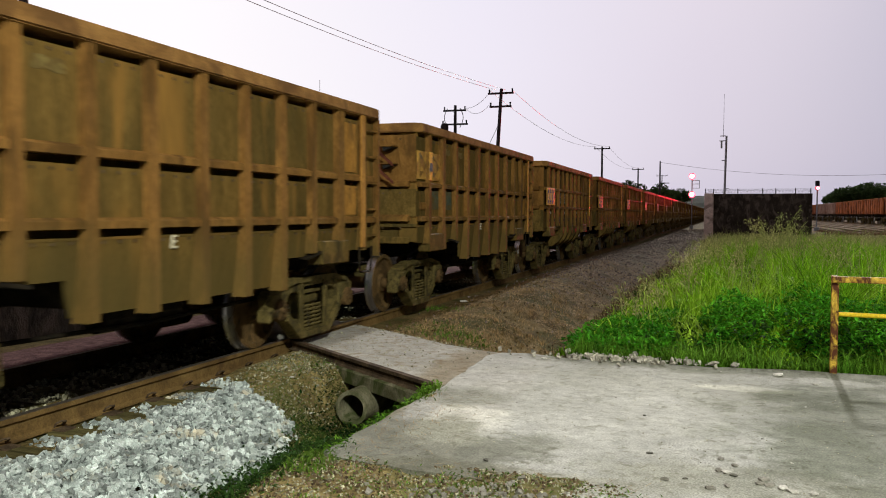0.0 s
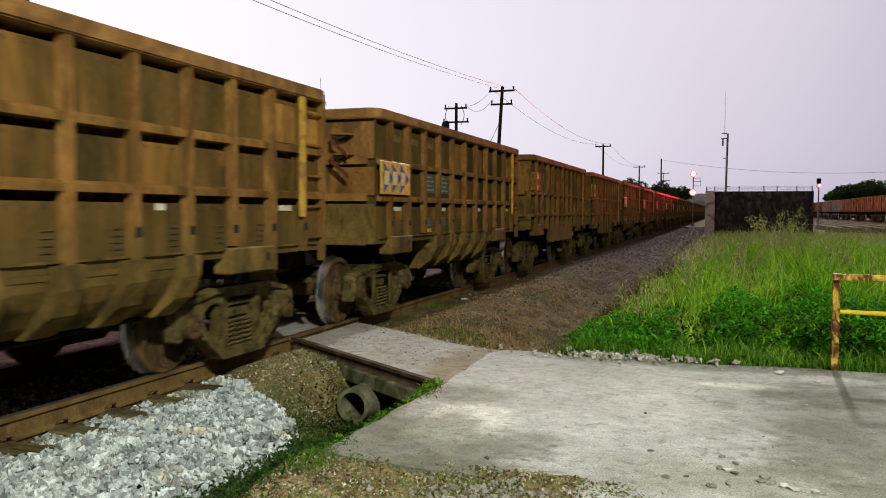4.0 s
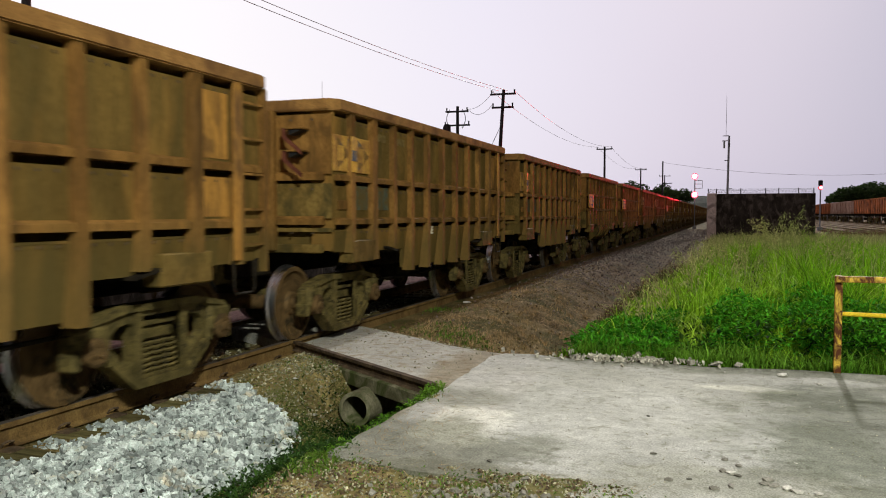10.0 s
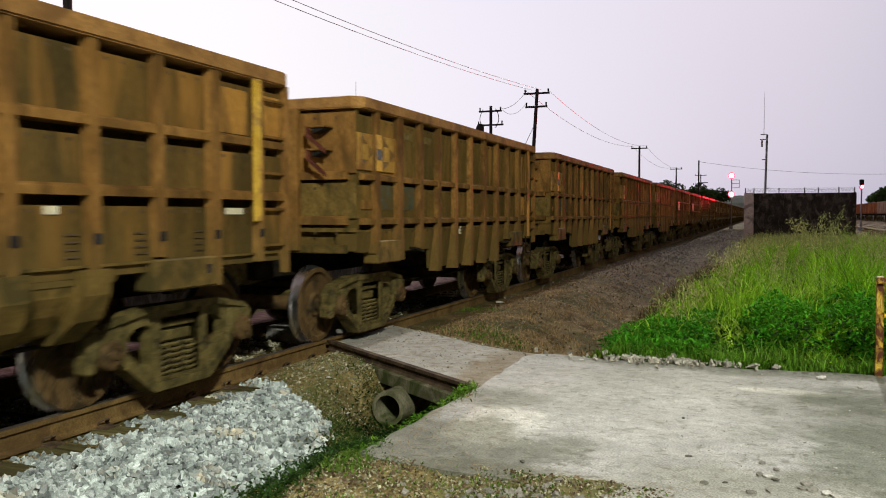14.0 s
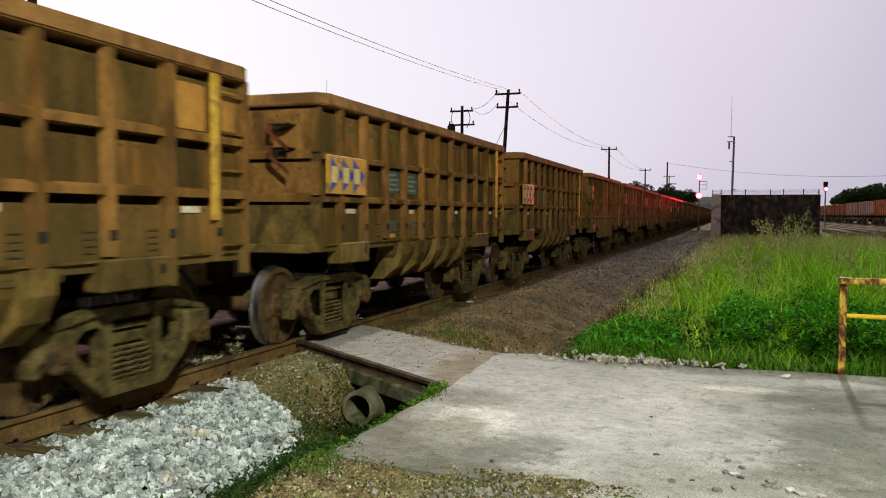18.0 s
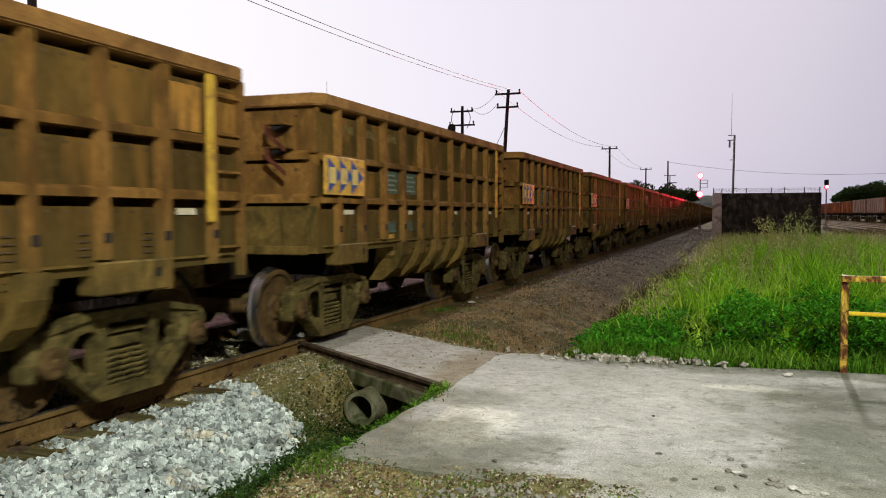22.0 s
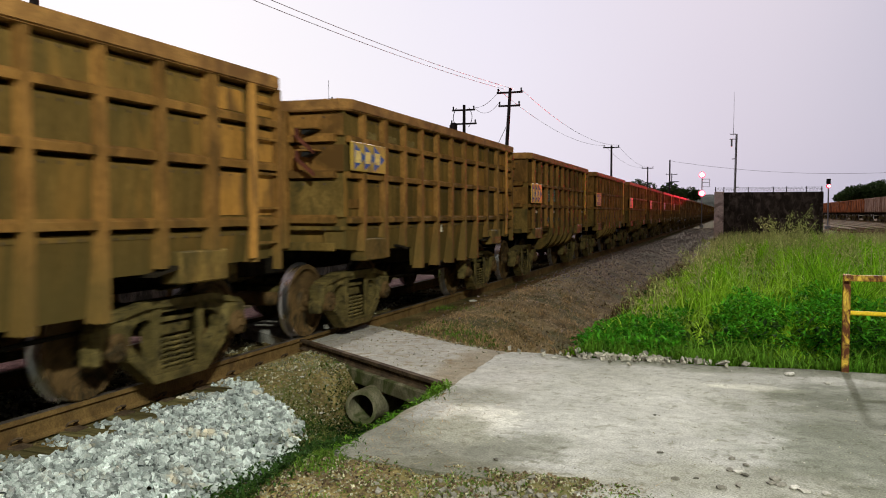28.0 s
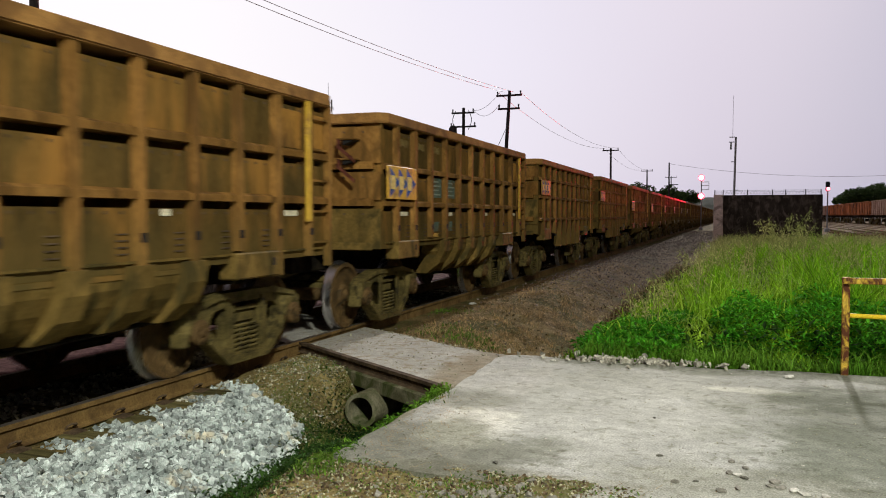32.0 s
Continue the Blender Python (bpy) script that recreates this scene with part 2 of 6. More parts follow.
WALL_DARK = surface("blackened_render", (0.030, 0.024, 0.020), (0.080, 0.062, 0.052), 0.9, 2.2, 26, 0.6, stain=(0.13, 0.10, 0.088), stain_amount=0.40, stain_scale=2.6, stretch=(1, 1, 0.6), depth=0.03, mid=4.0)
WALL_PALE = surface("pink_grey_render", (0.62, 0.47, 0.44), (0.78, 0.62, 0.58), 0.9, 1.5, 20, 0.4, stain=(0.32, 0.23, 0.21), stain_amount=0.4)
WOOD_POLE = surface("dark_pole", (0.035, 0.030, 0.035), (0.07, 0.058, 0.062), 0.85, 3, 30, 0.3, stretch=(5, 5, 0.5))
GREY_STEEL = surface("galvanised_steel", (0.24, 0.24, 0.26), (0.36, 0.36, 0.38), 0.5, 6, 60, 0.1, metal=0.5)
BLACK = surface("matt_black", (0.012, 0.012, 0.012), (0.03, 0.03, 0.03), 0.6, 6, 60, 0.1)
RUST_YELLOW = surface("rust_eaten_yellow_paint", (0.66, 0.42, 0.05), (0.80, 0.57, 0.09), 0.6, 9, 60, 0.3, stain=(0.10, 0.035, 0.018), stain_amount=0.85, stain_scale=11, stretch=(1, 1, 0.6))
YELLOW_PIPE = surface("yellow_painted_pipe", (0.75, 0.50, 0.02), (0.85, 0.60, 0.04), 0.45, 6, 60, 0.1)
RED_WAGON = surface("red_oxide_wagon", (0.38, 0.115, 0.038), (0.58, 0.195, 0.065), 0.8, 0.8, 12, 0.2, stain=(0.13, 0.055, 0.032), stain_amount=0.5, stain_scale=0.7, per=0.25)
PALE_WAGON = surface("pale_dusty_wagon", (0.36, 0.23, 0.17), (0.50, 0.34, 0.26), 0.8, 0.8, 12, 0.2, stain=(0.26, 0.13, 0.08), stain_amount=0.4, stain_scale=0.7, per=0.10)
GRASS_TALL = leaf("tall_grass_green", (0.095, 0.27, 0.008), (0.29, 0.52, 0.026), 0.55)
GRASS_LIGHT = leaf("light_grass_leaf", (0.21, 0.41, 0.018), (0.43, 0.65, 0.06), 0.5)
GRASS_DRY = leaf("seeding_grass", (0.26, 0.31, 0.085), (0.48, 0.46, 0.19), 0.5)
GRASS_LOW = leaf("low_weeds", (0.070, 0.20, 0.014), (0.17, 0.34, 0.034), 0.6)
OLIVE_LEAF = leaf("olive_weed_leaf", (0.055, 0.080, 0.014), (0.15, 0.165, 0.045), 0.5)
TUFT = leaf("dull_green_tuft", (0.060, 0.135, 0.012), (0.14, 0.24, 0.035), 0.5)
STRAW = leaf("dead_straw", (0.27, 0.180, 0.078), (0.47, 0.33, 0.16), 0.6)
BROAD = leaf("broad_leaf_green", (0.030, 0.19, 0.010), (0.11, 0.40, 0.022), 0.6)
BROAD_DARK = leaf("ditch_and_shade_leaf", (0.012, 0.040, 0.008), (0.045, 0.10, 0.018))
TREE_LEAF = leaf("tree_leaf", (0.030, 0.060, 0.020), (0.070, 0.115, 0.034))
BARK = surface("bark", (0.05, 0.04, 0.03), (0.10, 0.08, 0.06), 0.95, 6, 40, 0.6)
RED_LENS = glow("red_signal_core", (1.0, 0.40, 0.44), 8.0)
RED_RIM = glow("red_signal_lens", (1.0, 0.04, 0.08), 4.5)
RUST_SLEEPER = surface("rusty_yard_sleeper", (0.13, 0.062, 0.032), (0.24, 0.125, 0.07), 0.9, 2, 20, 0.3)
CROSSING = surface("dusty_concrete", (0.40, 0.39, 0.35), (0.59, 0.58, 0.535), 0.9, 1.2, 60, 0.6, stain=(0.30, 0.26, 0.19), stain_amount=0.34, stain_scale=9.0, contrast=0.5, warp=0.2, mid=5.0, grit=1.3)


def tint_patch(m, x, y, rx, ry, tint, ragged=0.9, soft=0.5):
    """Tints a ragged, soft-edged patch of a ground surface: old stains, spilt cement, lighter and darker areas."""
    n, l = m.node_tree.nodes, m.node_tree.links
    p = n["Principled BSDF"]
    old = p.inputs["Base Color"].links[0].from_socket
    co = n.new("ShaderNodeTexCoord")
    mp = n.new("ShaderNodeMapping")
    mp.inputs["Scale"].default_value = (1 / rx, 1 / ry, 0)
    mp.inputs["Location"].default_value = (-x / rx, -y / ry, 0)
    l.new(co.outputs["Object"], mp.inputs["Vector"])
    d = n.new("ShaderNodeVectorMath")
    d.operation = "LENGTH"
    l.new(mp.outputs["Vector"], d.inputs[0])
    q = n.new("ShaderNodeTexNoise")
    q.inputs["Scale"].default_value, q.inputs["Detail"].default_value = 2.2, 7
    q.inputs["Roughness"].default_value = 0.65
    l.new(co.outputs["Object"], q.inputs["Vector"])
    s = n.new("ShaderNodeMath")
    s.operation = "MULTIPLY_ADD"
    s.inputs[1].default_value = ragged * 2
    l.new(q.outputs["Fac"], s.inputs[0])
    l.new(d.outputs["Value"], s.inputs[2])
    r = n.new("ShaderNodeMapRange")
    r.interpolation_type = "SMOOTHSTEP"
    r.inputs["From Min"].default_value, r.inputs["From Max"].default_value = 1 + ragged - soft / 2, 1 + ragged + soft / 2
    r.inputs["To Min"].default_value, r.inputs["To Max"].default_value = 1.0, 0.0
    l.new(s.outputs["Value"], r.inputs["Value"])
    x_ = n.new("ShaderNodeMix")
    x_.data_type, x_.blend_type = "RGBA", "MULTIPLY"
    l.new(r.outputs["Result"], x_.inputs["Factor"])
    l.new(old, x_.inputs["A"])
    x_.inputs["B"].default_value = (*tint, 1)
    l.new(x_.outputs["Result"], p.inputs["Base Color"])


tint_patch(CONCRETE, 0.6, 8.4, 2.6, 1.1, (0.84, 0.84, 0.80), 0.9, 1.0)
tint_patch(CONCRETE, -1.0, 7.4, 1.3, 1.7, (1.22, 1.22, 1.21), 0.8, 0.9)
tint_patch(CONCRETE, 1.5, 6.6, 1.4, 2.2, (0.56, 0.58, 0.52), 0.9, 0.7)
tint_patch(CONCRETE, 0.6, 9.25, 2.6, 0.35, (0.52, 0.54, 0.46), 0.9, 0.7)
tint_patch(CONCRETE, -2.20, 5.25, 1.1, 0.95, (0.50, 0.51, 0.45), 0.9, 0.45)
tint_patch(CROSSING, -2.75, 8.4, 0.30, 1.2, (0.78, 0.70, 0.58), 0.9, 0.9)
tint_patch(CONCRETE, -1.4, 4.95, 0.9, 0.24, (0.80, 0.79, 0.73), 0.7, 0.5)
tint_patch(CONCRETE, -2.75, 6.3, 0.22, 1.0, (0.66, 0.60, 0.48), 0.6, 0.5)
tint_patch(CONCRETE, 0.7, 6.3, 0.45, 0.7, (0.74, 0.76, 0.70), 0.9, 0.5)
tint_patch(CONCRETE, -2.2, 7.0, 0.42, 0.34, (0.70, 0.71, 0.66), 0.8, 0.6)
tint_patch(CONCRETE, -1.95, 6.05, 0.38, 0.62, (1.42, 1.41, 1.38), 0.5, 0.5)
tint_patch(CONCRETE, 0.22, 8.2, 0.42, 0.14, (1.4, 1.39, 1.37), 0.9, 0.5)
LOGO_DULL = surface("dulled_yellow_board", (0.46, 0.30, 0.05), (0.60, 0.40, 0.07), 0.5, 5, 60, 0.05, stain=(0.26, 0.16, 0.05), stain_amount=0.5, stain_scale=5, gloss=0.25)
MARK_PALE = surface("pale_yellow_mark", (0.72, 0.54, 0.17), (0.86, 0.68, 0.26), 0.6, 8, 60, 0.05, stain=(0.45, 0.28, 0.10), stain_amount=0.3, stain_scale=8)
ARROW_WORN = surface("worn_off_arrow_paint", (0.20, 0.115, 0.04), (0.33, 0.18, 0.06), 0.7, 6, 60, 0.1, stain=(0.10, 0.10, 0.11), stain_amount=0.35, stain_scale=6)
tint_patch(GROUND, -1.6, 4.1, 2.2, 1.15, (1.75, 1.88, 2.0), 0.5, 0.5)
tint_patch(GROUND, -4.2, 7.9, 1.3, 1.5, (1.4, 1.52, 1.52), 0.6, 0.6)
# far bank darkened in its colour, for lamplight fading down the line
tint_patch(GROUND, -3.3, 52, 2.4, 34, (0.62, 0.53, 0.55), 0.35, 0.6)
tint_patch(GROUND, 16, 130, 15, 75, (1.0, 0.74, 0.66), 0.3, 0.4)
STENCIL = surface("worn_yellow_stencil", (0.15, 0.11, 0.038), (0.25, 0.185, 0.065), 0.75, 9, 60, 0.1, stain=(0.14, 0.09, 0.03), stain_amount=0.6, stain_scale=14)
STEP_RED = surface("dark_red_oxide", (0.075, 0.024, 0.016), (0.15, 0.05, 0.03), 0.7, 6, 60, 0.2)
HILL = surface("far_woodland", (0.012, 0.018, 0.010), (0.030, 0.042, 0.022), 0.95, 0.05, 0.6, 0.0)
YARD_BED = surface("dark_yard_ballast", (0.045, 0.030, 0.022), (0.10, 0.066, 0.048), 0.95, 0.8, 12, 0.4)
RUST_SHEET = surface("orange_rust_sheet", (0.36, 0.178, 0.038), (0.52, 0.265, 0.060), 0.8, 2.0, 50, 0.2, stain=(0.16, 0.085, 0.028), stain_amount=0.45, stain_scale=3, stretch=(1, 1, 0.3), per=0.15)
tint_patch(CONCRETE, 0.9, 8.0, 0.5, 0.5, (0.70, 0.72, 0.66), 1.0, 0.6)
tint_patch(CONCRETE, 0.1, 5.3, 1.0, 0.35, (0.85, 0.85, 0.79), 0.9, 0.7)
RUBBLE = surface("broken_concrete", (0.30, 0.285, 0.23), (0.58, 0.55, 0.47), 0.9, 12, 60, 0.4, island=0.4)
CLOD = surface("dark_soil_clod", (0.09, 0.066, 0.028), (0.21, 0.155, 0.066), 0.95, 9, 50, 0.5, island=0.5)
STRIPE_BLUE = surface("greyed_blue_paint", (0.075, 0.09, 0.12), (0.12, 0.14, 0.17), 0.7, 6, 60, 0.1, stain=(0.18, 0.13, 0.07), stain_amount=0.4, stain_scale=7)
FAR_GRAVEL = surface("dim_purplish_gravel", (0.13, 0.098, 0.092), (0.27, 0.21, 0.20), 0.9, 12, 60, 0.4, island=0.5)
GREY_GRAVEL = surface("grey_bank_gravel", (0.15, 0.118, 0.105), (0.34, 0.275, 0.25), 0.9, 12, 60, 0.4, island=0.5)
LOGO_RUSTY = surface("rust_stained_yellow_board", (0.44, 0.235, 0.048), (0.60, 0.345, 0.07), 0.5, 5, 60, 0.05, stain=(0.28, 0.13, 0.04), stain_amount=0.55, stain_scale=4, per=0.15, gloss=0.25)
DEAD_STALK = leaf("dead_brown_stalk", (0.060, 0.040, 0.017), (0.17, 0.12, 0.055), 0.5)
GREY_STONE = surface("grey_stone", (0.20, 0.19, 0.16), (0.36, 0.34, 0.30), 0.85, 12, 60, 0.3)
WIRE = surface("overhead_wire", (0.10, 0.095, 0.10), (0.15, 0.145, 0.15), 0.6, 6, 60, 0.0)

# ---- building helpers ----
def part(name, bm, material, parent=None, label="", at=None):
    """Links a bmesh as one mesh object under a thing or a part."""
    me = bpy.data.meshes.new(name)
    bmesh.ops.recalc_face_normals(bm, faces=bm.faces)
    bm.to_mesh(me)
    bm.free()
    return shared(name, me, material, parent, label, at)


def shared(name, me, material, parent=None, label="", at=None):
    ob = new(name, me)
    if material and not me.materials:
        me.materials.append(material)
    if parent:
        ob.parent = parent
    if at is not None:
        ob.matrix_basis = at if isinstance(at, Matrix) else Matrix.Translation(at)
    if label:
        ob["label"] = label
    return ob


def box(bm, x0, x1, y0, y1, z0, z1, bevel=0.0):
    v = [bm.verts.new((x, y, z)) for x in (x0, x1) for y in (y0, y1) for z in (z0, z1)]
    f = [bm.faces.new([v[i] for i in q]) for q in ((0, 1, 3, 2), (4, 6, 7, 5), (0, 4, 5, 1), (2, 3, 7, 6), (0, 2, 6, 4), (1, 5, 7, 3))]
    if bevel:
        es = list({e for q in f for e in q.edges})
        bmesh.ops.bevel(bm, geom=es, offset=bevel, segments=1, affect="EDGES")
    return bm


def prism(bm, pts, axis, a, b):
    """A polygon, given in the two other axes in order, drawn out along an axis from a to b."""
    def put(u, w, d):
        return {"x": (d, u, w), "y": (u, d, w), "z": (u, w, d)}[axis]
    lo = [bm.verts.new(put(u, w, a)) for u, w in pts]
    hi = [bm.verts.new(put(u, w, b)) for u, w in pts]
    bm.faces.new(lo)
    bm.faces.new(hi[::-1])
    for i in range(len(pts)):
        j = (i + 1) % len(pts)
        bm.faces.new((lo[i], lo[j], hi[j], hi[i]))
    return bm


def tube(bm, p, q, r, n=10, r2=None):
    p, q = Vector(p), Vector(q)
    d = (q - p).normalized()
    u = d.orthogonal().normalized()
    w = d.cross(u)
    rings = []
    for c, rr in ((p, r), (q, r if r2 is None else r2)):
        rings.append([bm.verts.new(c + (u * math.cos(6.2832 * i / n) + w * math.sin(6.2832 * i / n)) * rr) for i in range(n)])
    for i in range(n):
        j = (i + 1) % n
        bm.faces.new((rings[0][i], rings[0][j], rings[1][j], rings[1][i]))
    bm.faces.new(rings[0][::-1])
    bm.faces.new(rings[1])
    return bm


def pipe_along(bm, pts, r, n=8):
    for p, q in zip(pts, pts[1:]):
        tube(bm, p, q, r, n)
    return bm


def lathe(bm, profile, n=32):
    """A profile of (x, radius) turned round the x axis."""
    rings = [[bm.verts.new((x, r * math.cos(6.2832 * i / n), r * math.sin(6.2832 * i / n))) for i in range(n)] for x, r in profile]
    for a, b in zip(rings, rings[1:]):
        for i in range(n):
            j = (i + 1) % n
            bm.faces.new((a[i], a[j], b[j], b[i]))
    bm.faces.new(rings[0][::-1])
    bm.faces.new(rings[-1])
    return bm


def coil(bm, pts, r, n=5):
    """One unbroken round bar along the points."""
    rings = []
    for i, p in enumerate(pts):
        d = (Vector(pts[min(i + 1, len(pts) - 1)]) - Vector(pts[max(i - 1, 0)])).normalized()
        u = d.cross(Vector((0.03, 0.05, 1))).normalized()
        w = d.cross(u)
        rings.append([bm.verts.new(Vector(p) + (u * math.cos(6.2832 * k / n) + w * math.sin(6.2832 * k / n)) * r) for k in range(n)])
    for a_, b_ in zip(rings, rings[1:]):
        for k in range(n):
            bm.faces.new((a_[k], a_[(k + 1) % n], b_[(k + 1) % n], b_[k]))
    bm.faces.new(rings[0][::-1])
    bm.faces.new(rings[-1])
    return bm


def raw(name, verts, faces, material, parent=None, label=""):
    me = bpy.data.meshes.new(name)
    me.from_pydata(verts, [], faces)
    me.update()
    return shared(name, me, material, parent, label)


def mesh_of(bm, name):
    me = bpy.data.meshes.new(name)
    bmesh.ops.recalc_face_normals(bm, faces=bm.faces)
    bm.to_mesh(me)
    bm.free()
    return me


# ---- ground ----
NEAR_RAIL, FAR_RAIL = -5.30, -6.97
TRACK = (NEAR_RAIL + FAR_RAIL) / 2


DITCH = ((-3.85, 8.6), (-3.55, 7.5), (-3.2, 6.6), (-2.92, 5.6), (-2.95, 4.6), (-3.3, 3.0))


def smooth(a, b, v):
    k = min(max((v - a) / (b - a), 0.0), 1.0)
    return k * k * (3 - 2 * k)


def mixz(a, b, k):
    return a + (b - a) * k


def ground_z(x, y):
    """Height of the soil: the track bed, the ballast shoulder, the ditch, and the levels round them."""
    bed = -0.24
    if x < TRACK:
        z = mixz(-0.45, bed, smooth(-11.0, -8.2, x))
        return mixz(z, -0.25, smooth(60, 120, y))
    # cross-section to the right of the track, near the camera (heap, then ditch)
    near = mixz(bed + 0.02, -0.30, smooth(-4.6, -3.2, x))
    near = mixz(near, -0.068, smooth(-3.1, -2.60, x))
    # further on: the bank falls to a shallow ditch, then the weedy flat
    far = mixz(bed + 0.07, -0.72, smooth(-4.4, -2.45, x) ** 1.2)
    far = mixz(far, -0.16, smooth(-2.40, -1.85, x))
    far = mixz(far, mixz(bed, -0.1, smooth(-4.0, 0.0, x)), smooth(25, 60, y))
    k = smooth(7.0, 10.2, y)
    z = mixz(near, far, k)
    z = mixz(z, -0.09, smooth(4.6, 3.0, y) * smooth(-3.6, -2.6, x))
    # the soil under the concrete
    if (-2.35 < x < 6.4 and 5.1 < y < 9.2) or (0.0 < x < 6.4 and y < 5.2):
        z = min(z, -0.25)
    # drain ditch running from the culvert
    if -5.5 < x < -1.5 and 1 < y < 9.5:
        best = 9.0
        for (ax, ay), (bx, by) in zip(DITCH, DITCH[1:]):
            u = min(max(((x - ax) * (bx - ax) + (y - ay) * (by - ay)) / ((bx - ax) ** 2 + (by - ay) ** 2), 0), 1)
            best = min(best, math.hypot(x - ax - u * (bx - ax), y - ay - u * (by - ay)))
        deep = mixz(0.12, 0.64, smooth(4.8, 7.2, y))
        z = min(z, mixz(z, -deep, smooth(0.75, 0.10, best)))
    # earth heaped against the culvert beam
    z = max(z, mixz(z, -0.11, smooth(-3.65, -4.2, x) * smooth(-5.25, -5.05, x) * smooth(7.0, 7.8, y) * smooth(9.7, 9.2, y)))
    # rail yard lies a little higher far off
    z = mixz(z, 0.40, smooth(58, 80, y) * smooth(2, 9, x))
    z += 0.5 * smooth(150, 400, y) * smooth(2, 9, x)
    if -14 < x < 14 and -2 < y < 40:           # lumps
        calm = 1 - smooth(-4.2, -4.8, x) * smooth(-8.2, -7.8, x)
        z += calm * (0.05 * noise.noise(Vector((x * 1.3, y * 1.3, 0))) + (0.025 + 0.03 * smooth(9.3, 10.2, y) * smooth(-4.6, -4.2, x)) * noise.noise(Vector((x * 5, y * 5, 3))))
    return z


def lines(spec):
    out = []
    for a, b, step in spec:
        out += list(np.arange(a, b - 1e-6, step))
    return out + [spec[-1][1]]


gx = lines([(-3000, -400, 650), (-400, -60, 68), (-60, -14, 4), (-14, -8, 0.6), (-8, 3, 0.10), (3, 12, 0.5), (12, 40, 2), (40, 400, 40), (400, 3000, 650)])
gy = lines([(-3000, -200, 700), (-200, -20, 30), (-20, 2, 1.5), (2, 14, 0.10), (14, 24, 0.2), (24, 34, 0.5), (34, 130, 3), (130, 500, 30), (500, 4500, 500)])
gv, gf = [], []
for yy in gy:
    for xx in gx:
        zz = ground_z(xx, yy)
        gv.append((xx, yy, zz))
nx = len(gx)
for j in range(len(gy) - 1):
    for i in range(nx - 1):
        k = j * nx + i
        gf.append((k, k + 1, k + nx + 1, k + nx))
ground = tagged(raw("ground", gv, gf, GROUND), "brown earth and gravel ground with a shallow ditch", "ground", kind="structure")

# ---- concrete apron, crossing and culvert ----
APRON_TOP = -0.05


def apron_edge():
    pts = [(-2.63, 4.98), (-2.60, 5.9), (-2.54, 7.36), (-2.57, 8.2), (-2.61, 9.10), (-2.48, 9.36), (-2.2, 9.40), (-1.74, 9.27), (-0.9, 9.30), (-0.19, 9.26), (0.68, 9.38), (1.6, 9.40), (6.5, 9.45), (6.5, -3.0), (0.2, -3.0), (-0.1, 3.2), (-0.55, 4.55), (-0.89, 4.72), (-1.26, 4.82), (-1.8, 4.85), (-2.29, 4.88)]
    out = []
    for (a, b), (c, d) in zip(pts, pts[1:] + pts[:1]):
        m = max(1, int(math.hypot(c - a, d - b) / 0.12))
        if abs(a) > 6 or b < -2 or d < -2:
            m = 1
        for i in range(m):
            u = i / m
            x, y = mixz(a, c, u), mixz(b, d, u)
            out.append((x + 0.035 * noise.noise(Vector((x * 4, y * 4, 1))), y + 0.035 * noise.noise(Vector((x * 4, y * 4, 7)))))
    return out


bm = prism(bmesh.new(), apron_edge(), "z", -0.55, APRON_TOP)
apron = tagged(part("concrete_pavement", bm, CONCRETE), "weathered grey concrete apron with stains and broken edges", "pavement", kind="structure")

# crossing strip from the apron to the rail
bm = bmesh.new()
strip = [(-2.56, 7.32), (-5.22, 9.22), (-5.22, 11.05), (-4.4, 10.55), (-3.35, 9.78), (-2.85, 9.52), (-2.50, 9.38), (-2.62, 9.10), (-2.58, 8.2)]
prism(bm, strip, "z", -0.16, -0.062)
crossing = tagged(part("crossing_pavement", bm, CROSSING), "dusty concrete crossing strip beside the rail", "pavement", kind="structure")
bm = prism(bmesh.new(), [(-5.36, 9.15), (-5.36, 11.1), (-6.90, 12.1), (-6.90, 10.2)], "z", -0.26, -0.05)
tagged(part("crossing_pavement", bm, CROSSING), "dusty concrete infill between the rails", "pavement", kind="structure")

culvert = tagged(new("culvert"), "concrete drain culvert under the crossing, edged with old rail", "culvert")
edge_a, edge_b = Vector((-2.62, 7.27, 0)), Vector((-5.18, 9.13, 0))
along = (edge_b - edge_a).normalized()
side = Vector((along.y, -along.x, 0))
if side.y > 0:
    side = -side
turn = math.degrees(math.atan2(along.y, along.x))
length = (edge_b - edge_a).length
bm = box(bmesh.new(), 0, length * 0.86, -0.04, 0.14, -0.27, -0.115, 0.012)
part("edge_beam", bm, BEAM_CONCRETE, culvert, "mossy concrete edge beam", pose(*edge_a.to_tuple(), 0, 0, turn))
bm = prism(bmesh.new(), [(-0.035, 0.0), (0.035, 0.0), (0.035, -0.035), (0.012, -0.045), (0.012, -0.10), (0.06, -0.115), (-0.06, -0.115), (-0.012, -0.10), (-0.012, -0.045), (-0.035, -0.035)], "x", 0, length)
part("old_rail", bm, OLD_RAIL, culvert, "rusty old rail laid as an edge", pose(edge_a.x + side.x * 0.03, edge_a.y + side.y * 0.03, 0.0, 0, 0, turn))
bm = bmesh.new()
n = 28
prof = [(0.0, 0.140), (0.0, 0.182), (1.3, 0.182), (1.3, 0.140)]
rings = [[bm.verts.new((x, r * math.cos(6.2832 * i / n), r * math.sin(6.2832 * i / n))) for i in range(n)] for x, r in prof]
for a_, b_ in zip(rings, rings[1:] + rings[:1]):
    for i in range(n):
        bm.faces.new((a_[i], a_[(i + 1) % n], b_[(i + 1) % n], b_[i]))
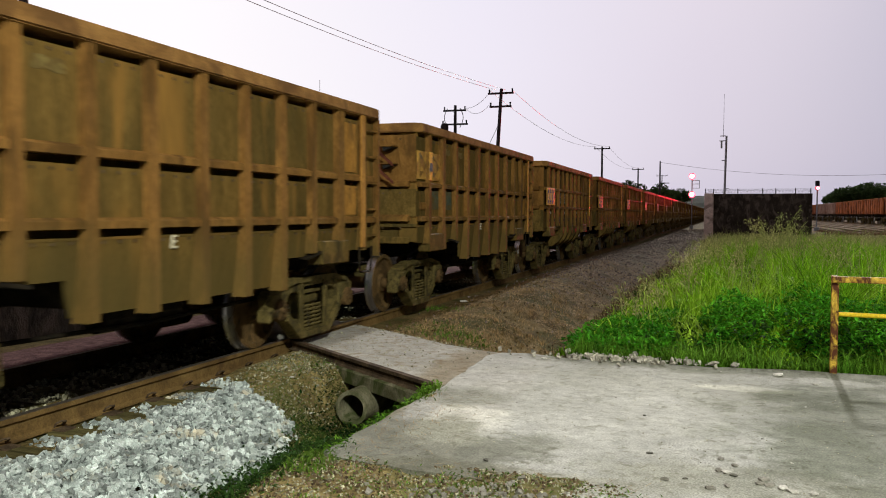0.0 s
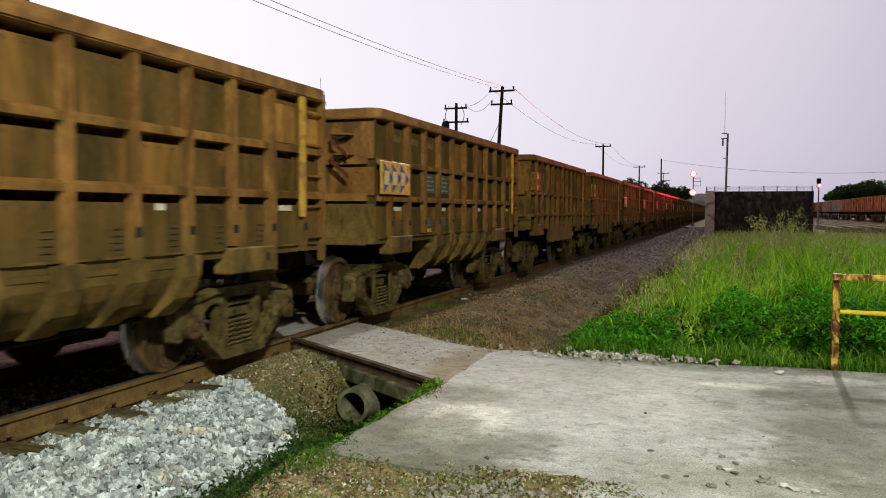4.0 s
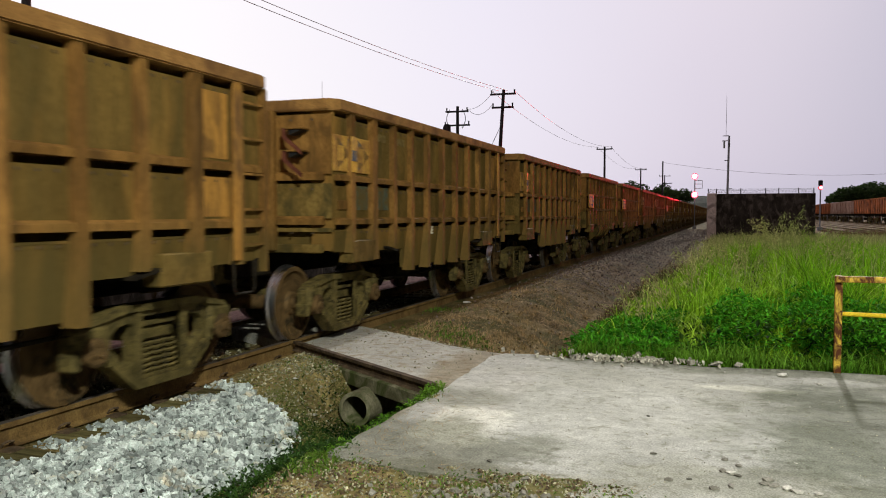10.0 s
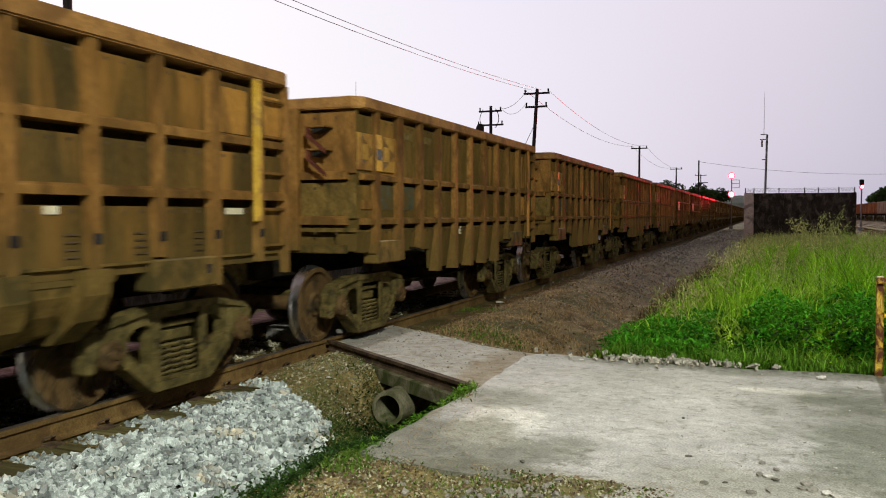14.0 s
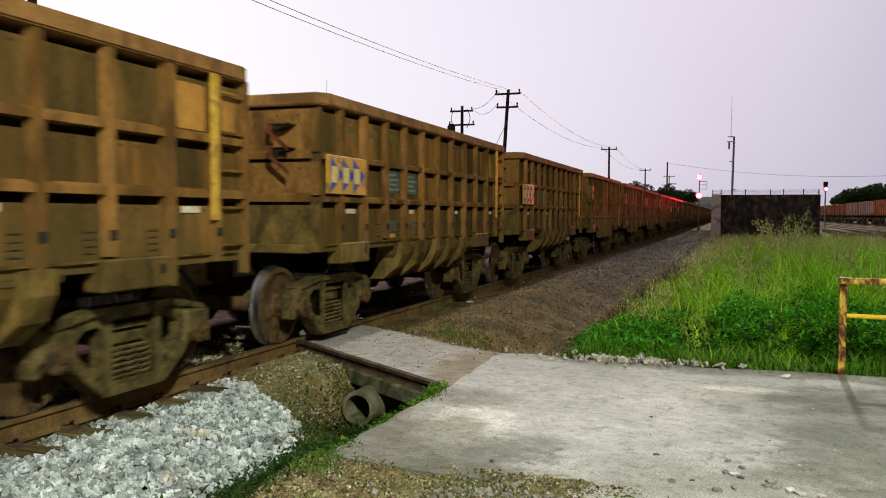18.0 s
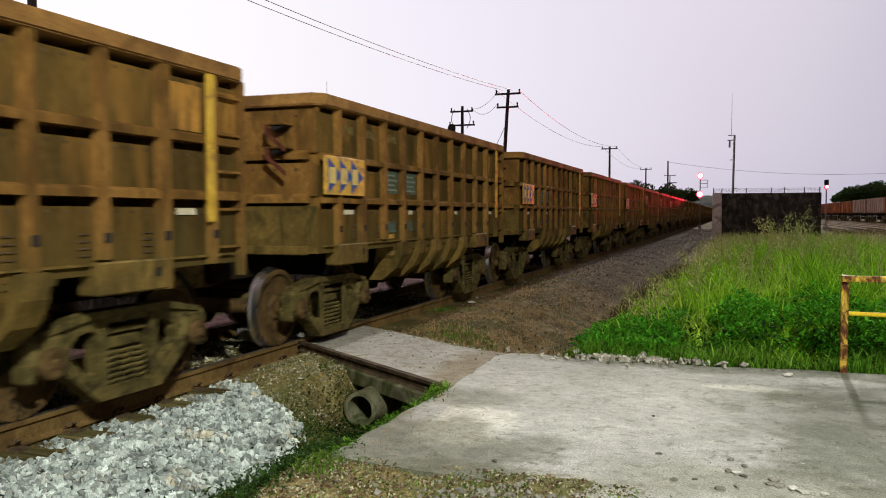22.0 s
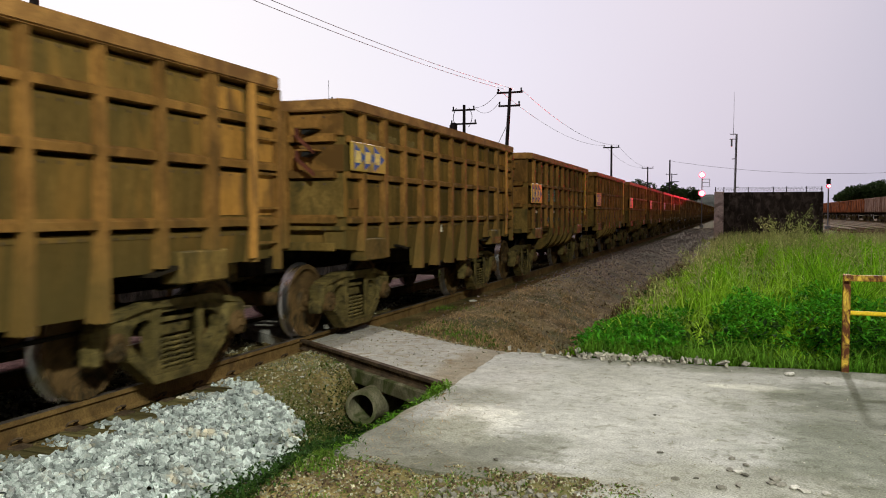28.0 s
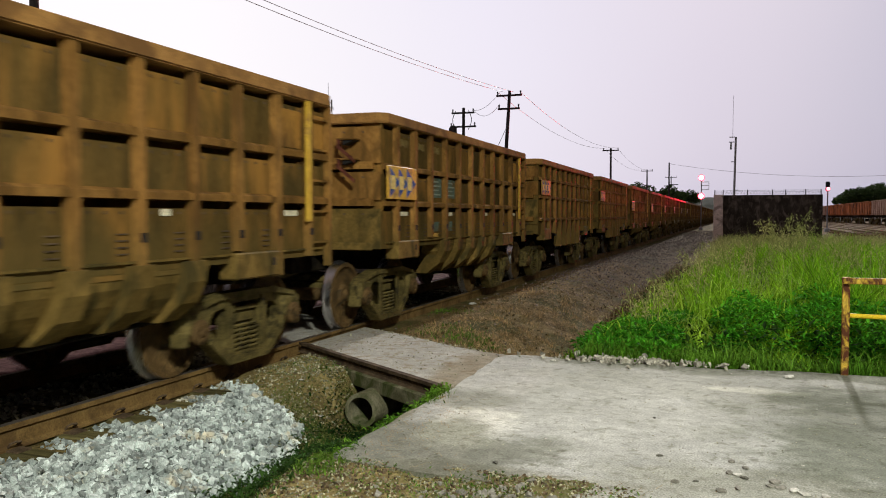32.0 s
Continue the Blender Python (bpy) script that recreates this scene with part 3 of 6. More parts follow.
part("drain_pipe", bm, BEAM_CONCRETE, culvert, "open concrete drain pipe", pose(-3.61, 7.52, -0.40, 0, 0, 88))

# ---- track ----
rail_profile = [(-0.036, 0.0), (0.036, 0.0), (0.036, -0.042), (0.010, -0.056), (0.010, -0.165), (0.055, -0.185), (0.055, -0.20), (-0.055, -0.20), (-0.055, -0.185), (-0.010, -0.165), (-0.010, -0.056), (-0.036, -0.042)]


def rail(x, y0, y1, z=0.0):
    bm = prism(bmesh.new(), rail_profile, "y", y0, y1)
    ob = part("rail", bm, RAIL_RUST, None, at=(x, 0, z))
    ob.data.materials.append(RAIL_TOP)
    for f in ob.data.polygons:
        if f.normal.z > 0.9 and f.center.z > -0.01:
            f.material_index = 1
    return tagged(ob, "rust-brown steel rail on wooden sleepers", "rail", "rails of the main track", "structure")


for rx in (NEAR_RAIL, FAR_RAIL):
    rail(rx, -40, 420)

bm = bmesh.new()
box(bm, -1.32, 1.32, -0.115, 0.115, -0.16, 0.0, 0.012)
sleeper_mesh = mesh_of(bm, "sleeper")
track_bed = tagged(new("track_bed"), "weathered wooden sleepers half buried in ballast", "sleepers", kind="structure")
rng = random.Random(4)
SLEEPER_AT, SLEEPER_STEP = 0.16, 0.57
for k in range(150):
    y = SLEEPER_AT + k * SLEEPER_STEP
    shared("sleeper", sleeper_mesh, SLEEPER, track_bed, at=pose(TRACK + rng.uniform(-0.04, 0.04), y + rng.uniform(-0.03, 0.03), -0.201, 0, 0, rng.uniform(-1, 1)))

clip_bm = bmesh.new()
coil(clip_bm, [(0.045, -0.04, -0.175), (0.075, -0.045, -0.14), (0.10, -0.02, -0.125), (0.11, 0.02, -0.13), (0.085, 0.045, -0.145), (0.05, 0.04, -0.17)], 0.010, 5)
box(clip_bm, 0.05, 0.17, -0.07, 0.07, -0.203, -0.187)
clip_mesh = mesh_of(clip_bm, "rail_clip")
for k in range(20):
    y = SLEEPER_AT + k * SLEEPER_STEP
    shared("rail_clip", clip_mesh, OLD_RAIL, track_bed, at=(NEAR_RAIL, y, 0.0))

bm = box(bmesh.new(), FAR_RAIL + 0.06, NEAR_RAIL - 0.06, -40, 400, -0.5, -0.225)
tagged(part("track_bed_soil", bm, OILY), "oily brown soil between the rails", "track bed", kind="structure")
bm = prism(bmesh.new(), [(-10.0, -0.5), (-10.0, -0.40), (-8.4, -0.20), (FAR_RAIL - 0.06, -0.19), (FAR_RAIL - 0.06, -0.5)], "y", -40, 400)
tagged(part("ore_ballast", bm, ORE_BALLAST), "pinkish ore-stained ballast beyond the far rail", "ballast", kind="structure")

# ---- ore wagons ----
BOX_L, HALF_W = 4.10, 1.55            # half length and half width of the wagon box
PITCH, RADIUS = 9.70, 0.475
RIBS = (-3.55, -2.86, -2.14, -1.44, -0.72, 0.0, 0.72, 1.44, 2.14, 2.86, 3.55)
AXLE, BOGIE_AT, FRAME_X = 0.89, {-1: -3.07, 1: 2.78}, 1.04     # half wheelbase, bogie centres, side frame offset
LOW_SHEET, LOW_SLOPE = 1.40, 0.12      # where the lower side sheet starts to lean in, and how much


def octagon(hx, hy, c):
    return [(hx, -hy + c), (hx, hy - c), (hx - c, hy), (-hx + c, hy), (-hx, hy - c), (-hx, -hy + c), (-hx + c, -hy), (hx - c, -hy)]


def ring(bm, outer, inner, z0, z1):
    vs = [[bm.verts.new((x, y, z)) for x, y in loop] for loop, z in ((outer, z0), (outer, z1), (inner, z1), (inner, z0))]
    n = len(outer)
    for a_, b_ in zip(vs, vs[1:] + vs[:1]):
        for i in range(n):
            bm.faces.new((a_[i], a_[(i + 1) % n], b_[(i + 1) % n], b_[i]))
    return bm


def rib_mesh(name, z0, z1, w0, w1, depth=0.125, foot=0.0, back=0.0):
    """A pressed hat-section rib; w0 and w1: its width below and above; foot: how far it widens at the bottom."""
    bm = bmesh.new()
    zs = [z0, LOW_SHEET, z1] if foot or back else [z0, z1]
    ws = [w0 + foot, w0, w1] if foot or back else [w0, w1]
    rows = []
    for z, w in zip(zs, ws):
        b = -back * max(LOW_SHEET - z, 0) - 0.01
        rows.append([bm.verts.new(c) for c in ((b, -w / 2 - 0.01, z), (depth, -w / 2, z), (depth, w / 2, z), (b, w / 2 + 0.01, z))])
    for a_, b_ in zip(rows, rows[1:]):
        for i in range(3):
            bm.faces.new((a_[i], a_[i + 1], b_[i + 1], b_[i]))
        bm.faces.new((a_[3], a_[0], b_[0], b_[3]))
    bm.faces.new(rows[0][::-1])
    bm.faces.new(rows[-1])
    es = [e for e in bm.edges if abs(e.verts[0].co.x - depth) < 1e-4 and abs(e.verts[1].co.x - depth) < 1e-4 and abs(e.verts[0].co.z - e.verts[1].co.z) > 0.1]
    bmesh.ops.bevel(bm, geom=es, offset=0.012, segments=2, affect="EDGES")
    return mesh_of(bm, name)


def wheelset_mesh():
    bm = bmesh.new()
    for s in (-1, 1):
        g = 0.8
        prof = [(g - 0.03, 0.12), (g - 0.03, 0.40), (g - 0.055, 0.44), (g - 0.055, 0.485), (g - 0.045, 0.503), (g - 0.025, 0.503), (g - 0.01, 0.482), (g + 0.075, 0.474), (g + 0.085, 0.466), (g + 0.085, 0.415), (g + 0.045, 0.395), (g + 0.02, 0.30), (g + 0.03, 0.16), (g + 0.07, 0.13), (g + 0.07, 0.09)]
        lathe(bm, [(s * x, r) for x, r in prof][:: s], 36)
        # bearing cap
        lathe(bm, [(s * x, r) for x, r in ((g + 0.07, 0.085), (g + 0.33, 0.085), (g + 0.34, 0.125), (g + 0.44, 0.125), (g + 0.455, 0.10), (g + 0.455, 0.045), (g + 0.475, 0.035))][:: s], 16)
        for i in range(3):
            a_ = 6.2832 * i / 3
            p = Vector((s * (g + 0.45), 0.07 * math.cos(a_), 0.07 * math.sin(a_)))
            tube(bm, p, p + Vector((s * 0.025, 0, 0)), 0.02, 6)
    lathe(bm, [(-0.78, 0.095), (0.78, 0.095)], 18)
    me = mesh_of(bm, "wheelset")
    me.materials.append(WHEEL)
    me.materials.append(TREAD)
    for f in me.polygons:
        f.use_smooth = False
        c = f.center
        r = math.hypot(c.y, c.z)
        if 0.755 < abs(c.x) < 0.872 and r > 0.462:
            f.material_index = 1
    return me


def side_frame_mesh():
    """The cast side frame of a bogie: an arched top, two windows, the spring opening and bearing pedestals."""
    bm = bmesh.new()
    outer = [(-1.08, 0.40), (-1.10, 0.62), (-1.02, 0.70), (-0.72, 0.735), (-0.50, 0.80), (0.50, 0.80), (0.72, 0.735), (1.02, 0.70), (1.10, 0.62), (1.08, 0.40), (0.70, 0.36), (0.40, 0.10), (0.32, 0.06), (-0.32, 0.06), (-0.40, 0.10), (-0.70, 0.36)]
    holes = [[(-0.66, 0.46), (-0.64, 0.58), (-0.56, 0.64), (-0.42, 0.66), (-0.36, 0.62), (-0.36, 0.30), (-0.42, 0.24)], [(0.66, 0.46), (0.42, 0.24), (0.36, 0.30), (0.36, 0.62), (0.42, 0.66), (0.56, 0.64), (0.64, 0.58)], [(-0.27, 0.17), (-0.27, 0.70), (0.27, 0.70), (0.27, 0.17)]]
    for pts in (outer, *holes):
        vs = [bm.verts.new((0.0, y, z)) for y, z in pts]
        for i in range(len(vs)):
            bm.edges.new((vs[i], vs[(i + 1) % len(vs)]))
    bmesh.ops.triangle_fill(bm, use_beauty=True, edges=bm.edges[:])
    got = bmesh.ops.extrude_face_region(bm, geom=bm.faces[:])
    for v in got["geom"]:
        if isinstance(v, bmesh.types.BMVert):
            v.co.x += 0.12
    # rounded pedestals over the bearings, thick flanges along the top and the lower members
    for y in (-AXLE, AXLE):
        box(bm, -0.04, 0.17, y - 0.19, y + 0.19, 0.42, 0.70, 0.045)
        for q in (-0.165, 0.165):
            box(bm, -0.03, 0.15, y + q - 0.045, y + q + 0.045, 0.33, 0.50, 0.02)
    prism(bm, [(-0.95, 0.68), (-0.50, 0.755), (0.50, 0.755), (0.95, 0.68), (0.95, 0.73), (0.5, 0.82), (-0.5, 0.82), (-0.95, 0.73)], "x", -0.02, 0.165)
    prism(bm, [(-0.70, 0.32), (-0.38, 0.06), (0.38, 0.06), (0.70, 0.32), (0.64, 0.38), (0.34, 0.14), (-0.34, 0.14), (-0.64, 0.38)], "x", -0.02, 0.165)
    for q in (-0.315, 0.315):
        prism(bm, [(q - 0.045, 0.12), (q + 0.045, 0.12), (q + 0.045, 0.77), (q - 0.045, 0.77)], "x", -0.01, 0.145)
    return mesh_of(bm, "side_frame")


def spring_mesh():
    pts = []
    for i in range(49):
        a_ = i * 6.2832 / 8
        pts.append((0.065 + 0.06 * math.cos(a_), 0.076 * math.sin(a_), 0.15 + 0.30 * i / 48))
    return mesh_of(coil(bmesh.new(), pts, 0.017), "spring")


WHEELSET, SIDE_FRAME, SPRING = wheelset_mesh(), side_frame_mesh(), spring_mesh()
rolling = []                                   # every wheelset, with +1 or -1 for the leading or trailing axle


def bogie(parent, y):
    bm = bmesh.new()
    box(bm, -1.10, 1.10, -0.24, 0.24, 0.46, 0.58, 0.02)
    box(bm, -0.98, 0.98, -0.20, 0.20, 0.585, 0.72, 0.03)
    for q in (-1, 1):                          # bolster ends in the spring openings
        box(bm, *sorted((q * 0.98, q * 1.135)), -0.25, 0.25, 0.60, 0.645, 0.008)
    lathe_at = [bm.verts.new((0.2 * math.cos(6.2832 * i / 16), 0.2 * math.sin(6.2832 * i / 16), 0.78)) for i in range(16)]
    bm.faces.new(lathe_at)
    b = part("bogie", bm, BOGIE, parent, "dust-caked cast steel three-piece bogie", (0, y, 0))
    for s in (-1, 1):
        shared("side_frame", SIDE_FRAME, BOGIE, b, at=pose(s * FRAME_X, 0, 0, 0, 0, 0 if s > 0 else 180))
        for q in ((-0.175, 0.0, 0.175) if s > 0 else (0.0,)):
            shared("spring", SPRING, BOGIE, b, at=pose(s * FRAME_X, q, 0, 0, 0, 0 if s > 0 else 180))
        w = shared("wheelset", WHEELSET, None, b, "rusty wheels with a polished tread", (0, s * AXLE, RADIUS))
        bm = box(bmesh.new(), -0.75, 0.75, s * 0.36 - 0.05, s * 0.36 + 0.05, 0.36, 0.46)
        part("brake_beam", bm, UNDER, b)
    return b


def board(parent, y0, y1, z0, z1, x, tone, low):
    """A logo board: a plate with three plain arrow-like shapes and pale fields."""
    bm = box(bmesh.new(), x, x + 0.02, y0, y1, z0, z1, 0.004)
    plate = part("logo_board", bm, tone, parent, "yellow board with blue arrow shapes" if tone is LOGO_YELLOW else "rust-stained yellow board with blue arrow shapes")
    h, w = z1 - z0, y1 - y0
    mid = (z0 + z1) / 2
    for k in range(3):
        u, s = y0 + w * (0.08 + 0.28 * k), h * 0.46
        bm = prism(bmesh.new(), [(u, mid - s), (u + w * 0.32, mid), (u, mid + s)], "x", x + 0.018, x + 0.022 + 0.001 * k)
        part("arrow_mark", bm, ARROW_WORN if tone is LOGO_RUSTY else LOGO_BLUE, plate)
        u = y0 + w * (0.10 + 0.28 * k)
        part("pale_mark", box(bmesh.new(), x + 0.018, x + 0.028, u, u + w * 0.15, mid - h * 0.21, mid + h * 0.21), tone if tone is LOGO_RUSTY else MARK_PALE, plate)
    return plate


RIB_SETS = {}
RIB_W = {"a": 0.118, "c": 0.095}
SLIT = {"a": 0.052, "b": 0.060, "c": 0.025}      # gap under each band, made for the dark shadow strip there


def ribs_for(kind):
    """Meshes for the ribs of a wagon of that kind, by position."""
    out = {}
    for y in RIBS:
        a_ = abs(y)
        if kind == "b":
            z0, w, foot = (1.02, 0.105, 0.0) if a_ < 1.5 else (1.27, 0.105, 0.0) if a_ < 2.2 else (0.98, 0.14, 0.0) if a_ < 3 else (1.16, 0.105, 0.0)
        else:
            z0, w, foot = (0.76, RIB_W[kind], 0.02) if a_ < 1.5 else (1.14, RIB_W[kind], 0.0) if a_ < 2.2 else (1.0, RIB_W[kind] + 0.06, 0.08) if a_ < 3 else (1.12, RIB_W[kind], 0.0)
        key = (kind, z0, w, foot)
        if key not in RIB_SETS:
            RIB_SETS[key] = rib_mesh("rib", z0, 2.95, w, w, 0.072, foot, 0.0 if kind == "b" else LOW_SLOPE)
        out[y] = RIB_SETS[key]
    return out


LABELS = {"a": "ore-dusted brown steel gondola wagon with two side bands, rolling on rails",
          "b": "ore-dusted brown hopper-sided ore wagon with bolted lower panels, rolling on rails",
          "c": "ore-dusted brown gondola wagon with three side bands, rolling on rails"}


def ore_wagon(kind, tone):
    """One wagon: +y is its leading end, z = 0 the rail top, the origin under the middle of the box."""
    top = tagged(new("ore_wagon"), LABELS[kind], "ore wagon", "wagons of the ore train")
    wall_x = HALF_W - 0.078
    panel = PANEL_A if kind == "b" else PANEL_B
    bm = ring(bmesh.new(), octagon(wall_x - 0.30, BOX_L - 0.18, 0.03), octagon(wall_x - 0.34, BOX_L - 0.22, 0.02), 1.14, 2.96)
    part("wagon_box", bm, panel, top, "dark dusted side sheets")
    # hidden fillers, added to stop sky showing through the corner gaps
    for sx in (-1, 1):
        for sy in (-1, 1):
            bm = box(bmesh.new(), *sorted((sx * (wall_x - 0.31), sx * (wall_x - 0.004))), *sorted((sy * (BOX_L - 0.15), sy * (BOX_L - 0.10))), 1.16, 2.95)
            part("corner_stiffener", bm, panel, top)
    bm = ring(bmesh.new(), octagon(HALF_W + 0.02, BOX_L, 0.13), octagon(HALF_W - 0.46, BOX_L - 0.30, 0.06), 2.92, 3.065)
    bmesh.ops.bevel(bm, geom=[e for e in bm.edges if abs(e.verts[0].co.z - e.verts[1].co.z) < 1e-4], offset=0.015, segments=2, affect="EDGES")
    part("top_rim", bm, RIM, top, "rust-brown top rim")
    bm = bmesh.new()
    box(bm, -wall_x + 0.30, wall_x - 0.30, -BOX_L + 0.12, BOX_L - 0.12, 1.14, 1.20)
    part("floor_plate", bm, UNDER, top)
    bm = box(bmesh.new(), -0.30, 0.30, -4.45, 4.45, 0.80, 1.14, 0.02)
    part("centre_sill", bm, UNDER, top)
    # lower body between the bogies
    for s in (-1, 1):
        bm = bmesh.new()
        if kind == "b":
            pts = [(-3.95, 1.16), (-2.72, 1.16), (-2.60, 1.27), (-1.76, 1.27), (-1.68, 1.10), (1.68, 1.10), (1.76, 1.27), (1.96, 1.27), (2.04, 1.16), (3.95, 1.16)]
        else:
            pts = [(-3.95, 1.14), (-2.1, 1.10), (-1.62, 1.10), (-1.52, 0.80), (1.52, 0.80), (1.62, 1.10), (2.1, 1.10), (3.95, 1.14)]
        x0, x1 = sorted((s * (wall_x - 0.05), s * (wall_x - 0.004)))
        top_z = 1.30 if kind == "b" else LOW_SHEET
        prism(bm, pts + [(3.95, top_z), (-3.95, top_z)], "x", x0, x1)
        if kind != "b":
            for v in bm.verts:
                v.co.x -= s * LOW_SLOPE * (LOW_SHEET - v.co.z)
        part("side_skirt", bm, panel, top)
        if kind == "b":
            bm = bmesh.new()
            rows = []
            for z, x, half in ((1.16, wall_x, 1.66), (1.02, wall_x - 0.03, 1.64), (0.88, wall_x - 0.11, 1.52), (0.74, wall_x - 0.23, 1.30), (0.64, wall_x - 0.40, 1.05)):
                rows.append([bm.verts.new((s * x, -half, z)), bm.verts.new((s * x, half, z)), bm.verts.new((s * (x - 0.3), half, z)), bm.verts.new((s * (x - 0.3), -half, z))])
            for r0, r1 in zip(rows, rows[1:]):
                for i in range(4):
                    bm.faces.new((r0[i], r0[(i + 1) % 4], r1[(i + 1) % 4], r1[i]))
            bm.faces.new(rows[-1])
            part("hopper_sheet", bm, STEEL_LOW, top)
            for y in (-1.44, -0.72, 0.0, 0.72, 1.44):
                bm = prism(bmesh.new(), [(s * (HALF_W + 0.005), 1.21), (s * (HALF_W - 0.005), 1.02), (s * (HALF_W - 0.10), 0.82), (s * (HALF_W - 0.33), 0.64), (s * (HALF_W - 0.54), 0.64), (s * (HALF_W - 0.17), 1.21)], "y", y - 0.15, y + 0.12)
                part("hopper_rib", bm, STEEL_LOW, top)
            for y in (RIBS[1:-1] if s > 0 else ()):
                bm = bmesh.new()
                for q in range(4):
                    x0, x1 = sorted((s * (wall_x - 0.002), s * (wall_x + 0.012)))
                    box(bm, x0, x1, y - 0.24, y - 0.12, 1.30 + 0.055 * q, 1.312 + 0.055 * q)
                part("vent_louvre", bm, OLD_RAIL, top)
            x0, x1 = sorted((s * (wall_x - 0.002), s * (wall_x + 0.035)))
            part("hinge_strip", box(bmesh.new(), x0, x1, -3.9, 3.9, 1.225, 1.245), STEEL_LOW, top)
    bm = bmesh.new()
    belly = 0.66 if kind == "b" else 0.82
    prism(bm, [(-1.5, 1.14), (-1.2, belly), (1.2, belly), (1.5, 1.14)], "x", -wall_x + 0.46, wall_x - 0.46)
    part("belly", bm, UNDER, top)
    # ribs
    meshes = ribs_for(kind)
    for s in (1, -1):
        for y in RIBS:
            ob = shared("rib", meshes[y], STEEL_A, top, at=pose(s * wall_x, y, 0, 0, 0, 0 if s > 0 else 180))
    # bands round sides and ends
    heights = {"a": (2.08, 1.52), "b": (2.31, 1.79), "c": (2.56, 2.10), }[kind]
    heights = heights + ((1.52,) if kind == "c" else ())
    # sheets between the bands, each set back in a pocket under the band above it
    edges = [2.925] + [q for z in heights for q in (z + 0.05, z - 0.025)] + [1.15 if kind == "b" else LOW_SHEET]
    for hi, lo in zip(edges[::2], edges[1::2]):
        for s in (-1, 1):
            pr = [(s * (wall_x - 0.02), hi - SLIT[kind] - 0.02), (s * wall_x, hi - SLIT[kind] - 0.02), (s * wall_x, lo), (s * (wall_x - 0.02), lo)]
            part("side_sheet", prism(bmesh.new(), pr, "y", -BOX_L + 0.065, BOX_L - 0.065), panel, top, "dark dusted side sheet")
            ye = BOX_L - 0.06
            pr = [(s * (ye - 0.02), hi - 0.045), (s * ye, hi - 0.045), (s * ye, lo), (s * (ye - 0.02), lo)]
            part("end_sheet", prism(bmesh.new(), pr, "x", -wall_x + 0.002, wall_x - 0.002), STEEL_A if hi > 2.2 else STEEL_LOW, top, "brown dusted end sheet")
    for z in heights:
        for s in (-1, 1):
            d = 0.075
            pr = [(s * (wall_x - 0.16), z - 0.03), (s * (wall_x + d - 0.015), z - 0.03), (s * (wall_x + d - 0.012), z + 0.03), (s * (wall_x + 0.004), z + 0.058), (s * (wall_x - 0.16), z + 0.058)]
            part("side_band", prism(bmesh.new(), pr, "y", -BOX_L + 0.16, BOX_L - 0.10), STEEL_A, top)
            ye = BOX_L - 0.06
            pr = [(s * (ye - 0.13), z - 0.03), (s * (ye + 0.055), z - 0.03), (s * (ye + 0.06), z + 0.04), (s * (ye + 0.004), z + 0.078), (s * (ye - 0.13), z + 0.078)]
            part("end_band", prism(bmesh.new(), pr, "x", -1.36, 1.36), STEEL_A, top)
    # ends: posts, brackets, coupler
    for s in (-1, 1):
        for x in ((-0.62, 0.62) if kind != "b" else ()):
            y0, y1 = sorted((s * (BOX_L - 0.065), s * (BOX_L + 0.05)))
            part("end_post", box(bmesh.new(), x - 0.075, x + 0.075, y0, y1, 1.16, 2.94, 0.01), STEEL_A, top)
        bm = bmesh.new()
        y0, y1 = sorted((s * (BOX_L - 0.10), s * (BOX_L - 0.04)))
        box(bm, -1.34, 1.34, y0, y1, 1.13, 1.24, 0.012)
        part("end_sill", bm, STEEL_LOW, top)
        y0, y1 = sorted((s * 4.2, s * 4.62))
        bm = box(bmesh.new(), -0.16, 0.16, y0, y1, 0.74, 1.02, 0.03)
        y0, y1 = sorted((s * 4.6, s * 4.87))
        box(bm, -0.13, 0.17, y0, y1, 0.76, 1.00, 0.05)
        box(bm, -0.05, 0.05, y0, y1, 0.66, 1.10, 0.02)
        tube(bm, (0, s * 3.95, 0.88), (0, s * 4.62, 0.88), 0.145, 16)
        part("coupler", bm, BOGIE, top, "dust-caked knuckle coupler")
        bm = bmesh.new()
        pts = [(0.55 * s, s * 4.25, 1.0), (0.5 * s, s * 4.5, 0.85), (0.42 * s, s * 4.7, 0.70), (0.3 * s, s * 4.85, 0.74)]
        part("air_hose", pipe_along(bm, pts, 0.025, 8), BLACK, top)
        for k, z in enumerate((2.66, 2.38)):
            if s < 0:
                step = part("step_plate", box(bmesh.new(), 0.88, 1.17, -BOX_L - 0.15, -BOX_L + 0.05, z + 0.02, z + 0.045, 0.006), STEEL_A, top)
                # black wedge put in for the shade under the step
                part("step_web", prism(bmesh.new(), [(0.97, z - 0.05), (0.97, z + 0.018), (1.16, z + 0.018)], "y", -BOX_L - 0.12, -BOX_L + 0.05), BLACK, step, "black wedge for the shade under the step")
                bm = prism(bmesh.new(), [(0.90, z + 0.03), (0.935, z + 0.03), (0.945, z - 0.07), (1.16, z - 0.25), (1.16, z - 0.30), (0.90, z - 0.09)], "y", -BOX_L - 0.165, -BOX_L - 0.125)
                part("step_bracket", bm, STEP_RED, top, "bent rust-red end step")
    # ladder on the leading corner
    lower = 1.18 if kind != "c" else 1.16
